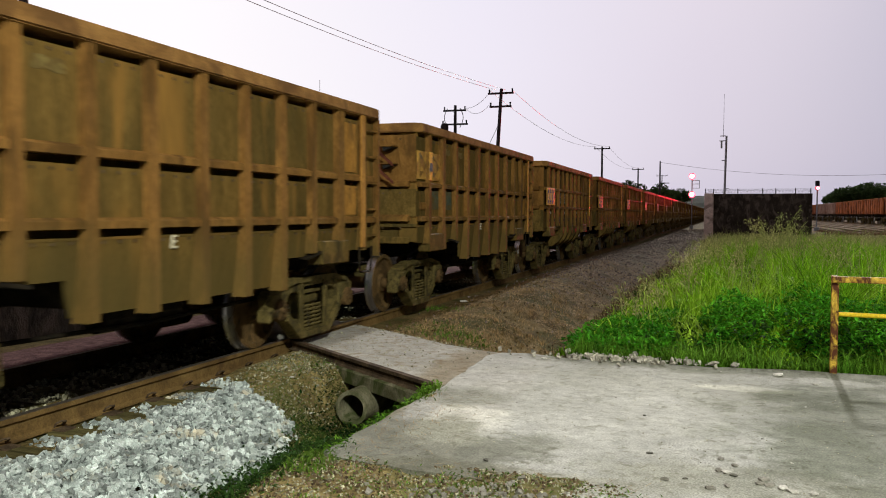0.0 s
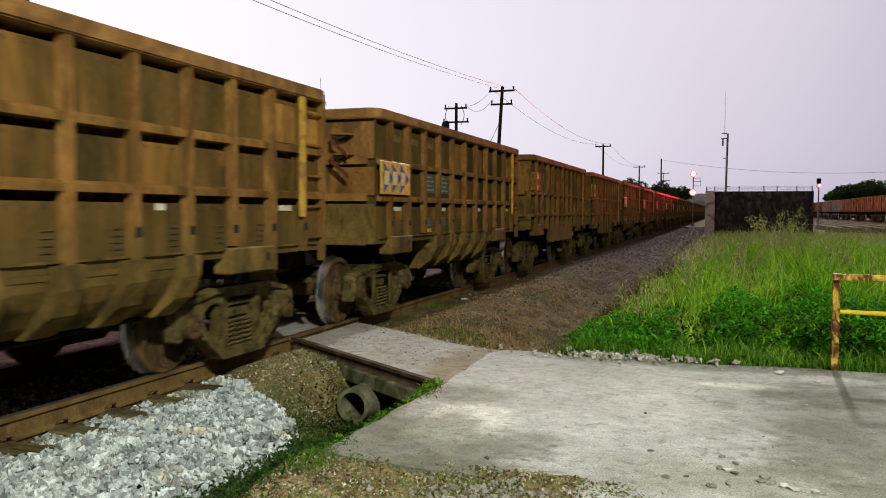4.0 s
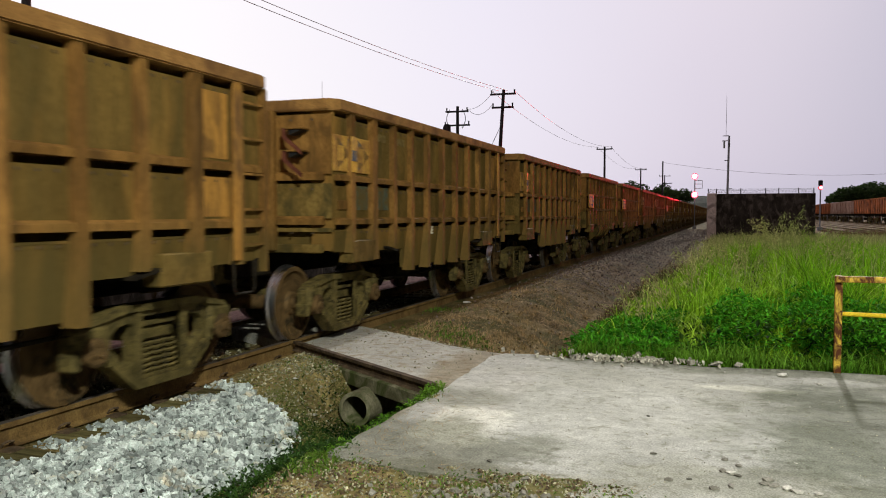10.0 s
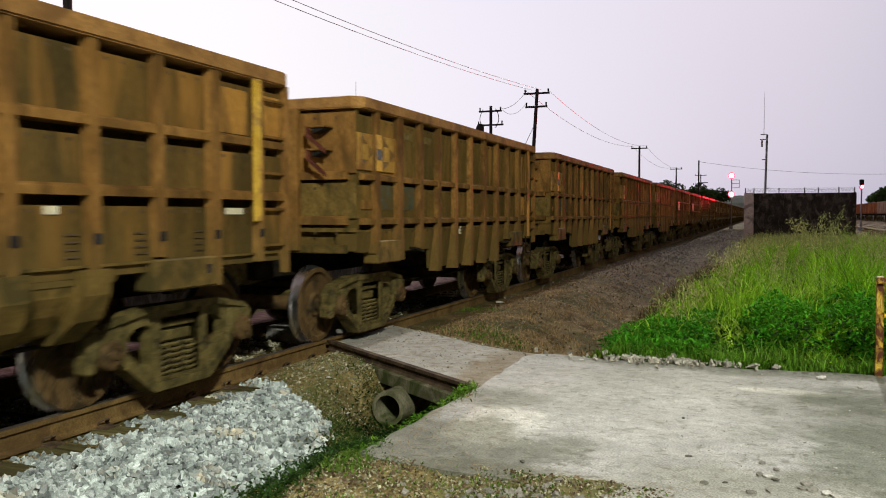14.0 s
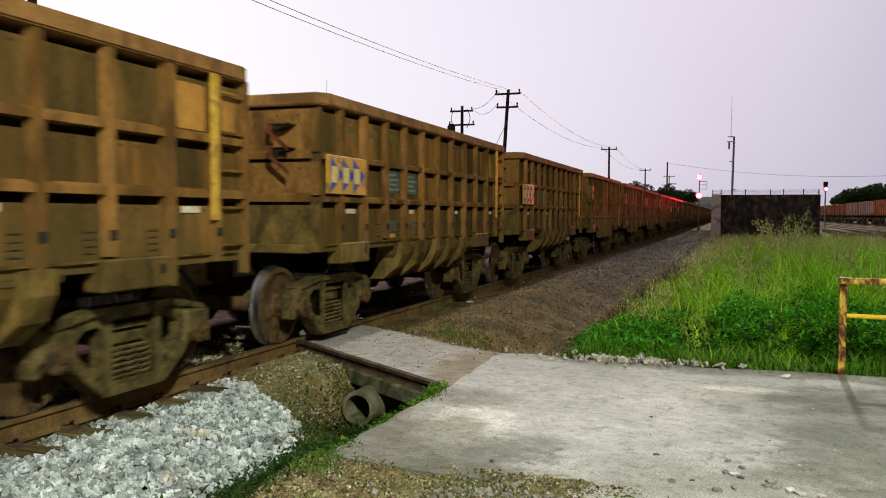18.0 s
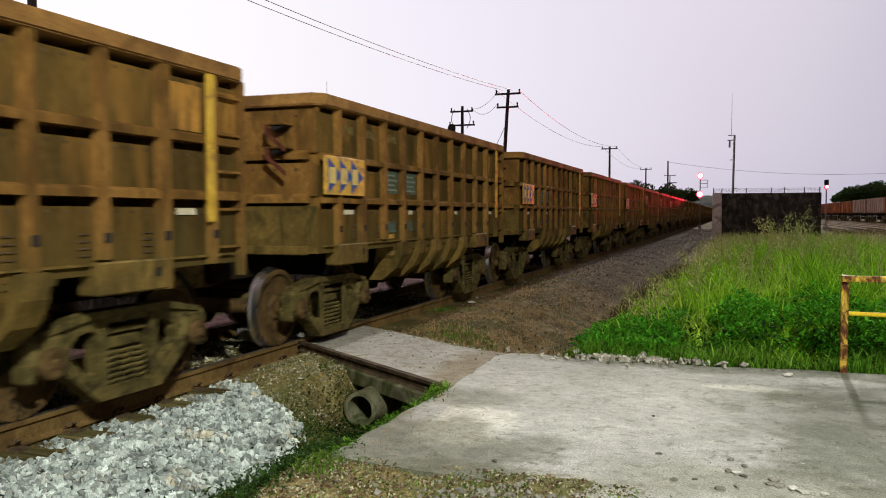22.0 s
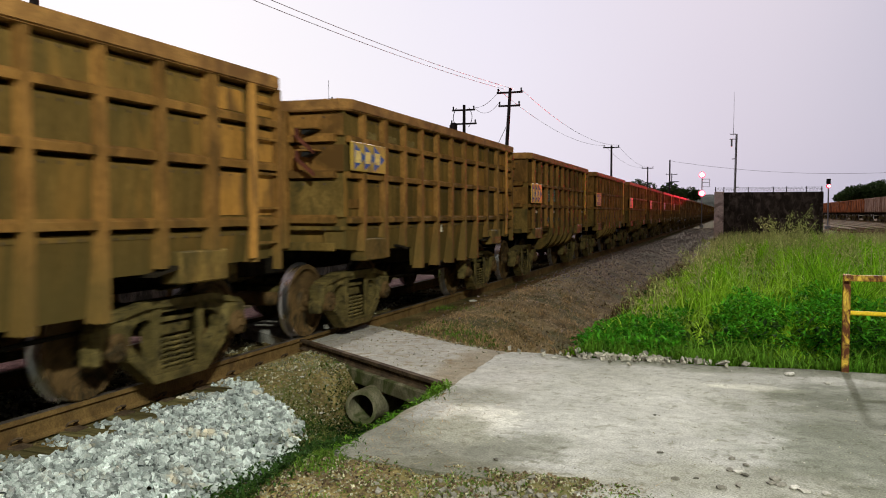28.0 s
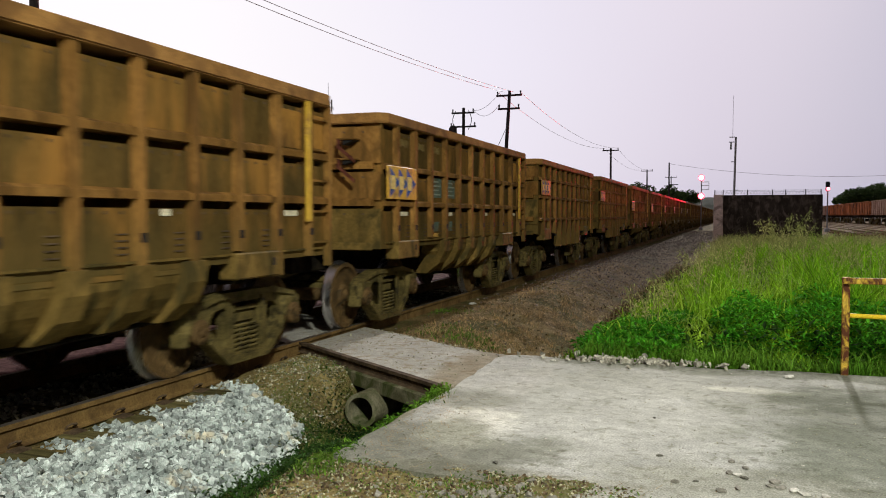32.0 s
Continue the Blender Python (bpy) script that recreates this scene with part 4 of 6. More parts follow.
    for s in (1, -1):
        y = BOX_L - 0.62
        bm = box(bmesh.new(), s * HALF_W - 0.02, s * HALF_W + 0.012, y - 0.055, y + 0.055, 1.55 if kind == "b" else 1.16, 2.93, 0.006)
        part("ladder_post", bm, YELLOW if kind == "b" else RUST_SHEET, top, "yellow corner post" if kind == "b" else "rust-orange corner post")
        for k in range(5):
            z = 1.30 + 0.36 * k
            x0, x1 = sorted((s * (HALF_W - 0.045), s * (HALF_W - 0.02)))
            part("rung", box(bmesh.new(), x0, x1, y + 0.06, BOX_L - 0.10, z, z + 0.025), STEEL_A, top)
        x0, x1 = sorted((s * (wall_x - 0.01), s * HALF_W))
        part("corner_post", box(bmesh.new(), x0, x1, BOX_L - 0.115, BOX_L - 0.065, 1.02, 2.93), STEEL_A, top)
        if kind == "a":
            bm = bmesh.new()
            x = s * (HALF_W - 0.06)
            coil(bm, [(x, y, 1.16), (x, y + 0.02, 0.86), (x, y + 0.05, 0.82), (x, y + 0.34, 0.82), (x, y + 0.38, 0.86), (x, y + 0.40, 1.16)], 0.015, 6)
            part("stirrup_step", bm, UNDER, top)
    # logo board by the trailing end, stencils, reflectors
    x = HALF_W - 0.012
    if kind == "a":
        board(top, -4.02, -2.94, 2.17, 2.63, wall_x + 0.002, tone, False)
        patch = part("logo_stripe", box(bmesh.new(), HALF_W - 0.006, HALF_W + 0.002, -3.62, -3.48, 2.17, 2.63), LOGO_YELLOW, top, "yellow stripe of the logo on a rib")
        part("logo_stripe_mark", box(bmesh.new(), HALF_W, HALF_W + 0.005, -3.62, -3.48, 2.31, 2.45), STRIPE_BLUE, patch)
    elif kind == "b":
        board(top, -4.02, -2.92, 1.86, 2.33, HALF_W, tone, True)
    else:
        board(top, -4.00, -2.94, 2.16, 2.53, HALF_W - 0.004, tone, False)
    for y in {"a": (-3.20, -2.50), "b": (-1.78, -1.08), "c": ()}[kind]:
        z = 2.08 if kind == "b" else 1.84
        plate = part("stencil_panel", box(bmesh.new(), wall_x, wall_x + 0.006, y - 0.22, y + 0.22, z - 0.16, z + 0.16), TEAL if kind == "b" else TEAL_FAINT, top, "faded teal stencil with pale lines" if kind == "b" else "worn-off bluish stencil")
        pts = []
        for q in range(4):
            e_, z_ = y + 0.17 - 0.08 * (q % 2), z - 0.12 + 0.07 * q
            pts += [(y - 0.163, z_), (e_, z_), (e_, z_ + 0.025), (y - 0.163, z_ + 0.025)]
        if kind != "b":
            continue
        bm = prism(bmesh.new(), pts + [(y - 0.17, z + 0.115), (y - 0.17, z - 0.12)], "x", wall_x + 0.005, wall_x + 0.009)
        part("stencil_text", bm, TEAL_PALE, plate)
    if kind == "b":
        for y, w in ((-3.2, 0.13), (-1.08, 0.07), (1.08, 0.06), (3.2, 0.13)):
            part("reflector", box(bmesh.new(), wall_x, wall_x + 0.012, y - w, y + w, 1.62, 1.68), WHITE_MARK, top, "white reflective strip")
        for y in RIBS:
            if abs(y) > 0.1:
                part("slot", box(bmesh.new(), HALF_W - 0.006, HALF_W + 0.0005, y - 0.035, y + 0.035, 1.40, 1.48), BLACK, top)
        for mid in (-3.20, 2.43):
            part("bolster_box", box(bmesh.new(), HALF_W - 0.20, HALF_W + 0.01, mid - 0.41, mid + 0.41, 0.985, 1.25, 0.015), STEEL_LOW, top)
            part("drain_slot", box(bmesh.new(), HALF_W, HALF_W + 0.0125, mid + 0.25, mid + 0.31, 1.10, 1.18), BLACK, top)
    else:
        part("number_plate_panel", box(bmesh.new(), wall_x, wall_x + 0.02, -3.90, -3.62, 1.68, 1.80, 0.005), STEEL_A, top)
        for s in (-1, 1):
            bm = prism(bmesh.new(), [(s * 2.36, 1.16), (s * 2.02, 1.10), (s * 2.02, 1.07), (s * 2.36, 1.13)], "x", 0.9, HALF_W - 0.02)
            part("step_plate", bm, UNDER, top)
            part("bolster_box", box(bmesh.new(), HALF_W - 0.22, HALF_W - 0.004, (-3.22, 2.70)[s > 0] - 0.36, (-3.22, 2.70)[s > 0] + 0.36, 0.985, 1.28, 0.015), STEEL_LOW, top)
    z0, z1 = {"a": (2.16, 2.80), "b": (2.38, 2.80), "c": (2.63, 2.84)}[kind]
    part("replaced_sheet", box(bmesh.new(), wall_x - 0.002, wall_x + 0.006, 2.94, 3.42, z0, z1), RUST_SHEET, top, "orange rusted replacement sheet")
    if kind != "b":
        z0, z1 = {"a": (1.60, 1.98), "c": (2.16, 2.48)}[kind]
        part("replaced_sheet", box(bmesh.new(), wall_x - 0.002, wall_x + 0.006, 2.94, 3.42, z0, z1), RUST_SHEET, top, "orange rusted replacement sheet")
        if kind == "c":
            for z0, z1 in ((2.63, 2.84), (2.16, 2.48), (1.60, 2.02)):
                part("replaced_sheet", box(bmesh.new(), wall_x - 0.002, wall_x + 0.007, 3.62, 3.97, z0, z1), RUST_SHEET, top, "orange rusted replacement sheet")
            part("replaced_sheet", box(bmesh.new(), wall_x - 0.002, wall_x + 0.006, 2.94, 3.42, 1.60, 2.02), RUST_SHEET, top, "orange rusted replacement sheet")
    else:
        part("replaced_sheet", box(bmesh.new(), wall_x - 0.002, wall_x + 0.007, 3.62, 3.97, 2.38, 2.80), RUST_SHEET, top, "orange rusted replacement sheet")
    # rivets along the top of each sheet, side and end
    bm = bmesh.new()
    for hi in edges[::2]:
        z = hi - SLIT[kind] - 0.06
        for y in RIBS[:-1]:
            for q in (0.18, 0.36, 0.54):
                box(bm, wall_x, wall_x + 0.008, y + q - 0.012, y + q + 0.012, z - 0.012, z + 0.012)
        for k in range(9):
            x = -1.2 + 0.3 * k
            box(bm, x - 0.013, x + 0.013, -BOX_L + 0.05, -BOX_L + 0.062, z - 0.013, z + 0.013)
    part("rivet_row", bm, OLD_RAIL, top)["kind"] = "stuff"
    if kind == "b":
        for y, w in ((-1.80, 0.14), (-1.08, 0.09)):
            part("stencil_patch", box(bmesh.new(), wall_x - 0.002, wall_x + 0.005, y - w, y + w, 1.36, 1.52), TEAL, top, "faded teal stencil patch")
        part("stencil_mark", box(bmesh.new(), wall_x - 0.002, wall_x + 0.006, -1.90, -1.72, 1.27, 1.33), LOGO_YELLOW, top, "small yellow stencil mark")
    else:
        pts = [(-0.42, 1.44), (-0.42, 1.56), (-0.34, 1.56), (-0.34, 1.54), (-0.395, 1.54), (-0.395, 1.512), (-0.35, 1.512), (-0.35, 1.49), (-0.395, 1.49), (-0.395, 1.46), (-0.34, 1.46), (-0.34, 1.44)]
        part("letter_e", prism(bmesh.new(), [(y, z - 0.14) for y, z in pts], "x", wall_x - 0.03, wall_x + 0.006), WHITE_MARK, top, "small white painted letter E")
    # number stencils high on three bays, each a ragged bar
    for y in ((-2.50, -1.79) if kind == "a" else (-3.2, -2.50, -1.79)):
        z = 2.70 if kind != "c" else 2.66
        pts = [(y - 0.16, z - 0.055), (y - 0.06, z - 0.05), (y - 0.05, z - 0.03), (y + 0.05, z - 0.06), (y + 0.16, z - 0.05), (y + 0.15, z + 0.05), (y + 0.06, z + 0.055), (y + 0.03, z + 0.03), (y - 0.04, z + 0.06), (y - 0.15, z + 0.05)]
        part("number_stencil", prism(bmesh.new(), pts, "x", wall_x - 0.003, wall_x + 0.004), STENCIL, top, "faded yellow stencil bar")
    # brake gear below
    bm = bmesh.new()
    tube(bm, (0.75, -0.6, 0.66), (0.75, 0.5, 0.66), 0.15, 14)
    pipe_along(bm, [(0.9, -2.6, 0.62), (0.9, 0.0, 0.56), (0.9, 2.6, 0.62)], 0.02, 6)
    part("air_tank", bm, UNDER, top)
    for s in (-1, 1):
        bogie(top, BOGIE_AT[s])
    return top


KINDS = {0: "a", 1: "b", 2: "b", 3: "a", 4: "a", 5: "a", 6: "a", 7: "b", 8: "b", 9: "b", 10: "b", 11: "b", 12: "b", 13: "c", 14: "c", 15: "b", 16: "b", 17: "b", -1: "a"}
FIRST, LAST = -24, 18
protos = {k: ore_wagon(k, {"a": LOGO_RUSTY, "b": LOGO_YELLOW, "c": LOGO_DULL}[k]) for k in "abc"}
train = {}
for n_ in range(FIRST, LAST + 1):
    k = KINDS.get(n_, "b")
    if protos[k] not in train.values():
        train[n_] = protos[k]
    else:
        train[n_] = copy_thing(protos[k], Matrix())
for top in train.values():
    for o in top.children_recursive:
        if o.name.startswith("wheelset"):
            rolling.append((o, 1 if o.location.y > 0 else -1))

# ---- wall, signals, poles ----
bm = box(bmesh.new(), -0.70, 5.66, 60.0, 60.3, -0.6, 3.06, 0.02)
wall = tagged(part("wall", bm, WALL_DARK), "high blackened masonry wall with wire along its top", "wall", kind="structure")
bm = box(bmesh.new(), -1.32, -0.69, 59.75, 60.4, -0.6, 3.09, 0.03)
part("pillar", bm, WALL_PALE, wall, "pale pinkish rendered end pillar")
wire_fence = tagged(new("barbed_wire"), "rusty coiled barbed wire on short posts along the wall top", "barbed wire")
for x in (-1.25, -0.7, 0.9, 2.51, 3.35, 4.6, 5.55):
    part("post", box(bmesh.new(), x - 0.03, x + 0.03, 60.05, 60.11, 3.04, 3.42), WOOD_POLE, wire_fence)
bm = bmesh.new()
for off in (0.0, 0.5):
    pts = []
    for i in range(420):
        a = i * 0.5 + off * 3
        pts.append((-1.3 + 6.9 * i / 419, 60.1 + 0.17 * math.cos(a), 3.26 + 0.13 * math.sin(a)))
    pipe_along(bm, pts, 0.006, 3)
for z in (3.15, 3.28, 3.38):
    tube(bm, (-1.3, 60.08, z), (5.6, 60.08, z), 0.006, 4)
part("wire_coil", bm, GREY_STEEL, wire_fence)


def signal(x, y, z0, heads, cage):
    top = tagged(new("railway_signal"), "slim signal post with a glowing red lamp" if len(heads) == 1 else "signal post with two glowing red lamps and a ladder cage", "railway signal", "red railway signals")
    bm = bmesh.new()
    tube(bm, (0, 0, z0), (0, 0, heads[0] - 0.1), 0.06, 10)
    box(bm, -0.2, 0.2, -0.2, 0.2, z0 - 0.1, z0 + 0.25, 0.02)
    part("post", bm, GREY_STEEL, top, at=(x, y, 0))
    for z in heads:
        bm = bmesh.new()
        w = 0.33 if cage else 0.18
        tube(bm, (0, 0.12, z), (0, -0.10, z), w, 18)
        prism(bm, [(-w * 0.8, z + w * 0.75), (-w * 0.4, z + w * 1.02), (w * 0.4, z + w * 1.02), (w * 0.8, z + w * 0.75), (w * 0.4, z + w * 1.12), (-w * 0.4, z + w * 1.12)], "y", -0.45, -0.08)
        head = part("lamp_head", bm, BLACK, top, "black hooded lamp head", (x, y, 0))
        # lens drawn oversize with a pale core, standing in for the lamp's glare
        r = 0.38 if cage else 0.15
        part("lens", tube(bmesh.new(), (0, -0.36, z), (0, -0.12, z), r, 20), RED_RIM, head, "glowing red lens")
        part("lamp_bulb", tube(bmesh.new(), (0, -0.44, z), (0, -0.365, z), r * 0.72, 18), RED_LENS, head, "glaring pinkish lamp core")
    if not cage:
        part("upper_head", box(bmesh.new(), -0.17, 0.17, -0.14, 0.12, heads[0] + 0.17, heads[0] + 0.62, 0.05), BLACK, top, "unlit black upper lamp head", (x, y, 0))
    if cage:
        bm = bmesh.new()
        zt = heads[0] - 0.5
        for q in ((0, 0), (0.85, 0), (0.85, -0.5), (0, -0.5)):
            tube(bm, (q[0], q[1], zt - 0.9), (q[0], q[1], zt), 0.02, 5)
        for z in (zt - 0.9, zt - 0.4, zt):
            pipe_along(bm, [(0, 0, z), (0.85, 0, z), (0.85, -0.5, z), (0, -0.5, z), (0, 0, z)], 0.02, 5)
        part("platform_cage", bm, GREY_STEEL, top, at=(x, y, 0))
    for z in heads:
        lamp = new("signal_light", bpy.data.lights.new("signal_light", "SPOT"))
        lamp.data.energy, lamp.data.color, lamp.data.shadow_soft_size = (80000 if cage else 20), (1.0, 0.02, 0.045), 0.2
        lamp.data.spot_size, lamp.data.spot_blend = radians(44), 0.25
        lamp.matrix_world = look((x, y - 0.6, z), (x - 3.0, y - 40, z + 12.4))
    return top


signal(-3.6, 100, 0.0, (6.08, 3.93), True)
signal(7.43, 75, 0.3, (3.86,), False)


def cross_arm(parent, x, y, z, w, name="cross_arm"):
    arm = part(name, box(bmesh.new(), -w / 2, w / 2, -0.06, 0.06, -0.07, 0.07), WOOD_POLE, parent, at=(x, y, z))
    for q in (-0.45, 0.45):
        bm = tube(bmesh.new(), (q * w, 0, 0.06), (q * w, 0, 0.32), 0.05, 8, 0.07)
        part("insulator", bm, BLACK, arm)
    return arm


def power_pole(x, y, height, arms, lean=0.0, label="dark wooden power pole with cross-arms and insulators"):
    top = tagged(new("power_pole"), label, "power pole", "power poles beyond the train")
    part("pole", tube(bmesh.new(), (x - lean, y, -0.6), (x, y, height), 0.17, 10, 0.12), WOOD_POLE, top)
    for z, w in arms:
        cross_arm(top, x - lean * (height - z) / height * 0.3, y - 0.16, z, w)
    return top


power_pole(-16.15, 60, 11.1, ((10.75, 2.0), (9.75, 1.7)), 0.7)
pp = power_pole(-21.5, 65, 10.7, ((10.25, 2.0), (9.1, 2.3)), 0.0, "dark power pole carrying a transformer and cables")
bm = tube(bmesh.new(), (-22.35, 64.7, 8.2), (-22.35, 64.7, 9.0), 0.33, 14)
tube(bm, (-22.35, 64.7, 9.0), (-22.35, 64.7, 9.2), 0.2, 10)
part("transformer", bm, WOOD_POLE, pp)
bm = bmesh.new()
for s in (-1, 1):
    pts = [(-21.5 + s * (0.55 + 0.28 * math.sin(k * 0.4)), 64.6, 10.4 - k * 0.2) for k in range(9)]
    pipe_along(bm, pts, 0.03, 5)
part("cable_loop", bm, BLACK, pp)
power_pole(-15.3, 108, 10.5, ((10.2, 2.1),))
power_pole(-15.74, 160, 10.5, ((10.2, 2.2),))
power_pole(-16.2, 230, 12.4, ((12.1, 3.0),))
power_pole(-19.9, 19.0, 10.9, ((10.4, 2.0), (9.5, 1.7)))
pp = power_pole(-10.92, 150, 11.1, (), 0.0, "slim bare pole with a small side arm")
part("side_arm", box(bmesh.new(), 0, 1.6, -0.05, 0.05, 7.1, 7.25), WOOD_POLE, pp, at=(-10.92, 150, 0))

mast = tagged(new("radio_mast"), "slim grey lattice mast with antennas on short arms", "radio mast")
bm = bmesh.new()
tube(bm, (0, 0, -0.5), (0.14, 0, 8.0), 0.10, 8, 0.08)
part("mast_tube", bm, GREY_STEEL, mast, at=(-0.04, 70, 0))
for z, w in ((8.0, -0.45), (7.6, -0.5), (6.0, -0.3), (3.7, 0.3)):
    part("antenna_arm", tube(bmesh.new(), (0.1, 0, z), (0.1 + w, 0, z), 0.035, 6), GREY_STEEL, mast, at=(-0.04, 70, 0))
bm = tube(bmesh.new(), (-0.10, 0, 7.9), (-0.08, 0, 11.4), 0.018, 6, 0.009)
part("whip_antenna", bm, GREY_STEEL, mast, at=(-0.04, 70, 0))
bm = box(bmesh.new(), -0.30, -0.16, -0.1, 0.1, 7.0, 7.6, 0.02)
part("panel_antenna", bm, GREY_STEEL, mast, at=(-0.04, 70, 0))

tower = tagged(new("telecom_tower"), "distant telecom tower with panel antennas", "tower")
bm = bmesh.new()
for q in ((-0.5, -0.5), (0.5, -0.5), (0.5, 0.5), (-0.5, 0.5)):
    tube(bm, (q[0] * 2, q[1] * 2, -0.5), (q[0], q[1], 25.0), 0.08, 5)
for k in range(16):
    z = 1.0 + k * 1.5
    pipe_along(bm, [(-0.9, -0.9, z), (0.9, -0.9, z + 1.4), (0.9, 0.9, z), (-0.9, 0.9, z + 1.4), (-0.9, -0.9, z)], 0.04, 4)
part("lattice", bm, GREY_STEEL, tower, at=(-79.0, 150, 0))
for q in (-1.1, -0.4, 0.5, 1.2):
    part("panel_antenna", box(bmesh.new(), q - 0.10, q + 0.10, -1.0, -0.7, 22.6 + q * 0.3, 25.0 + q * 0.3), GREY_STEEL, tower, at=(-79.0, 150, 0))
part("lightning_rod", tube(bmesh.new(), (0, 0, 25), (0, 0, 29), 0.05, 5), GREY_STEEL, tower, at=(-79.0, 150, 0))


def wire(p, q, sag, r=0.016, steps=28):
    p, q = Vector(p), Vector(q)
    pts = []
    for i in range(steps + 1):
        u = i / steps
        c = p.lerp(q, u)
        c.z -= sag * 4 * u * (1 - u)
        pts.append(c)
    ob = part("overhead_wire", coil(bmesh.new(), pts, r), WIRE)
    return tagged(ob, "thin sagging overhead wire between poles", "wire", "overhead wires")


for dx in (-0.35, 0.35):
    wire((-19.9 + dx, 18.8, 10.95), (-16.15 + dx, 59.8, 11.0), 0.45)
for dx in (-0.85, 0.85):
    wire((-16.15 + dx, 59.8, 11.0), (-15.3 + dx, 107.8, 10.5), 1.1)
    wire((-15.3 + dx, 107.8, 10.5), (-15.74 + dx, 159.8, 10.5), 1.0)
wire((-20.6, 64.7, 10.5), (-16.9, 59.8, 10.1), 0.7)
wire((-20.6, 64.7, 10.4), (-16.9, 59.8, 11.0), 0.4)
wire((-10.92, 150, 10.9), (25.0, 148, 8.2), 1.0, 0.022)
guy = wire((-16.2, 59.8, 8.6), (-18.2, 57.5, 3.0), 0.0, 0.02, 14)
guy["label"] = "guy wire of the power pole"

# ---- railing ----
railing = tagged(new("railing"), "rust-eaten yellow pipe railing at the edge of the concrete", "railing")
bm = bmesh.new()
box(bm, -0.036, 0.036, -0.032, 0.032, 0.0, 1.04, 0.006)
part("post", bm, RUST_YELLOW, railing, "rust-eaten yellow post", (1.12, 9.36, -0.06))
part("post", box(bmesh.new(), -0.045, 0.045, -0.035, 0.035, 0.0, 1.04, 0.006), RUST_YELLOW, railing, "rust-eaten yellow post", (3.10, 9.50, -0.06))
part("top_rail", box(bmesh.new(), 1.075, 3.145, -0.030, 0.030, -0.032, 0.032, 0.006), RUST_YELLOW, railing, "rust-eaten yellow top rail", pose(0, 9.30, 0.945, 0, 0, 0.0))
part("mid_rail", tube(bmesh.new(), (1.16, 9.37, 0.575), (3.06, 9.40, 0.545), 0.024, 12), YELLOW_PIPE, railing, "clean yellow middle pipe")

# ---- hoppers on the yard track ----
ore_hoppers = []


def yard_wagon(paint, label):
    top = tagged(new("yard_wagon"), label, "freight wagon", "wagons rolling in the yard")
    bm = bmesh.new()
    prism(bm, [(-1.45, 1.25), (-1.5, 1.5), (-1.5, 3.10), (1.5, 3.10), (1.5, 1.5), (1.45, 1.25)], "y", -6.5, 6.5)
    part("wagon_body", bm, paint, top)
    for s in (-1, 1):
        for k in range(9):
            y = -6.2 + 1.55 * k
            x0, x1 = sorted((s * 1.49, s * 1.58))
            part("rib", box(bmesh.new(), x0, x1, y - 0.07, y + 0.07, 1.25, 3.05), paint, top)
        x0, x1 = sorted((s * 1.48, s * 1.60))
        part("top_rim", box(bmesh.new(), x0, x1, -6.5, 6.5, 3.02, 3.14), paint, top)
        part("coupler", box(bmesh.new(), -0.12, 0.12, *sorted((s * 6.4, s * 7.0)), 0.80, 1.02), UNDER, top)
        b = part("bogie", box(bmesh.new(), -1.0, 1.0, s * 4.6 - 0.2, s * 4.6 + 0.2, 0.45, 0.72), UNDER, top)
        for q in (-1, 1):
            shared("side_frame", SIDE_FRAME, BOGIE, b, at=pose(q * FRAME_X, s * 4.6, 0, 0, 0, 0 if q > 0 else 180))
            shared("wheelset", WHEELSET, None, b, at=(0, s * 4.6 + q * AXLE, RADIUS))
    part("centre_sill", box(bmesh.new(), -0.3, 0.3, -6.6, 6.6, 0.85, 1.28), UNDER, top)
    return top


yard_kinds = {9: 1, 8: 1, 3: 1, 14: 1}
first = [yard_wagon(RED_WAGON, "rust-red freight wagon rolling on a yard track"), yard_wagon(PALE_WAGON, "pale dusty freight wagon rolling on a yard track")]
for k in range(18):
    w = first[yard_kinds.get(k, 0)]
    ore_hoppers.append(w if w not in ore_hoppers else copy_thing(w, Matrix()))

for x in (17.9, 19.5, 14.2, 15.8, 10.9, 12.5, 7.9, 9.5):
    bm = prism(bmesh.new(), rail_profile, "y", 62, 420)
    tagged(part("yard_rail", bm, RAIL_RUST, None, at=(x, 0, 0.46)), "rusty yard rail", "rail", "rails of the yard", "structure")
bm = bmesh.new()
for xc in (18.7, 15.0, 11.7, 8.7):
    for k in range(95):
        box(bm, xc - 1.3, xc + 1.3, 62 + k * 1.2, 62.3 + k * 1.2, 0.22, 0.33)
for xc in (18.7, 15.0, 11.7, 8.7):
    bed = prism(bmesh.new(), [(xc - 1.5, 0.1), (xc - 1.0, 0.30), (xc + 1.0, 0.30), (xc + 1.5, 0.1)], "y", 68, 420)
    tagged(part("yard_track_bed", bed, YARD_BED), "dark brown ballast bed of a yard track", "track bed", "track beds of the yard", "structure")
tagged(part("yard_sleepers", bm, RUST_SLEEPER), "brown sleepers across the yard", "sleepers", kind="stuff")


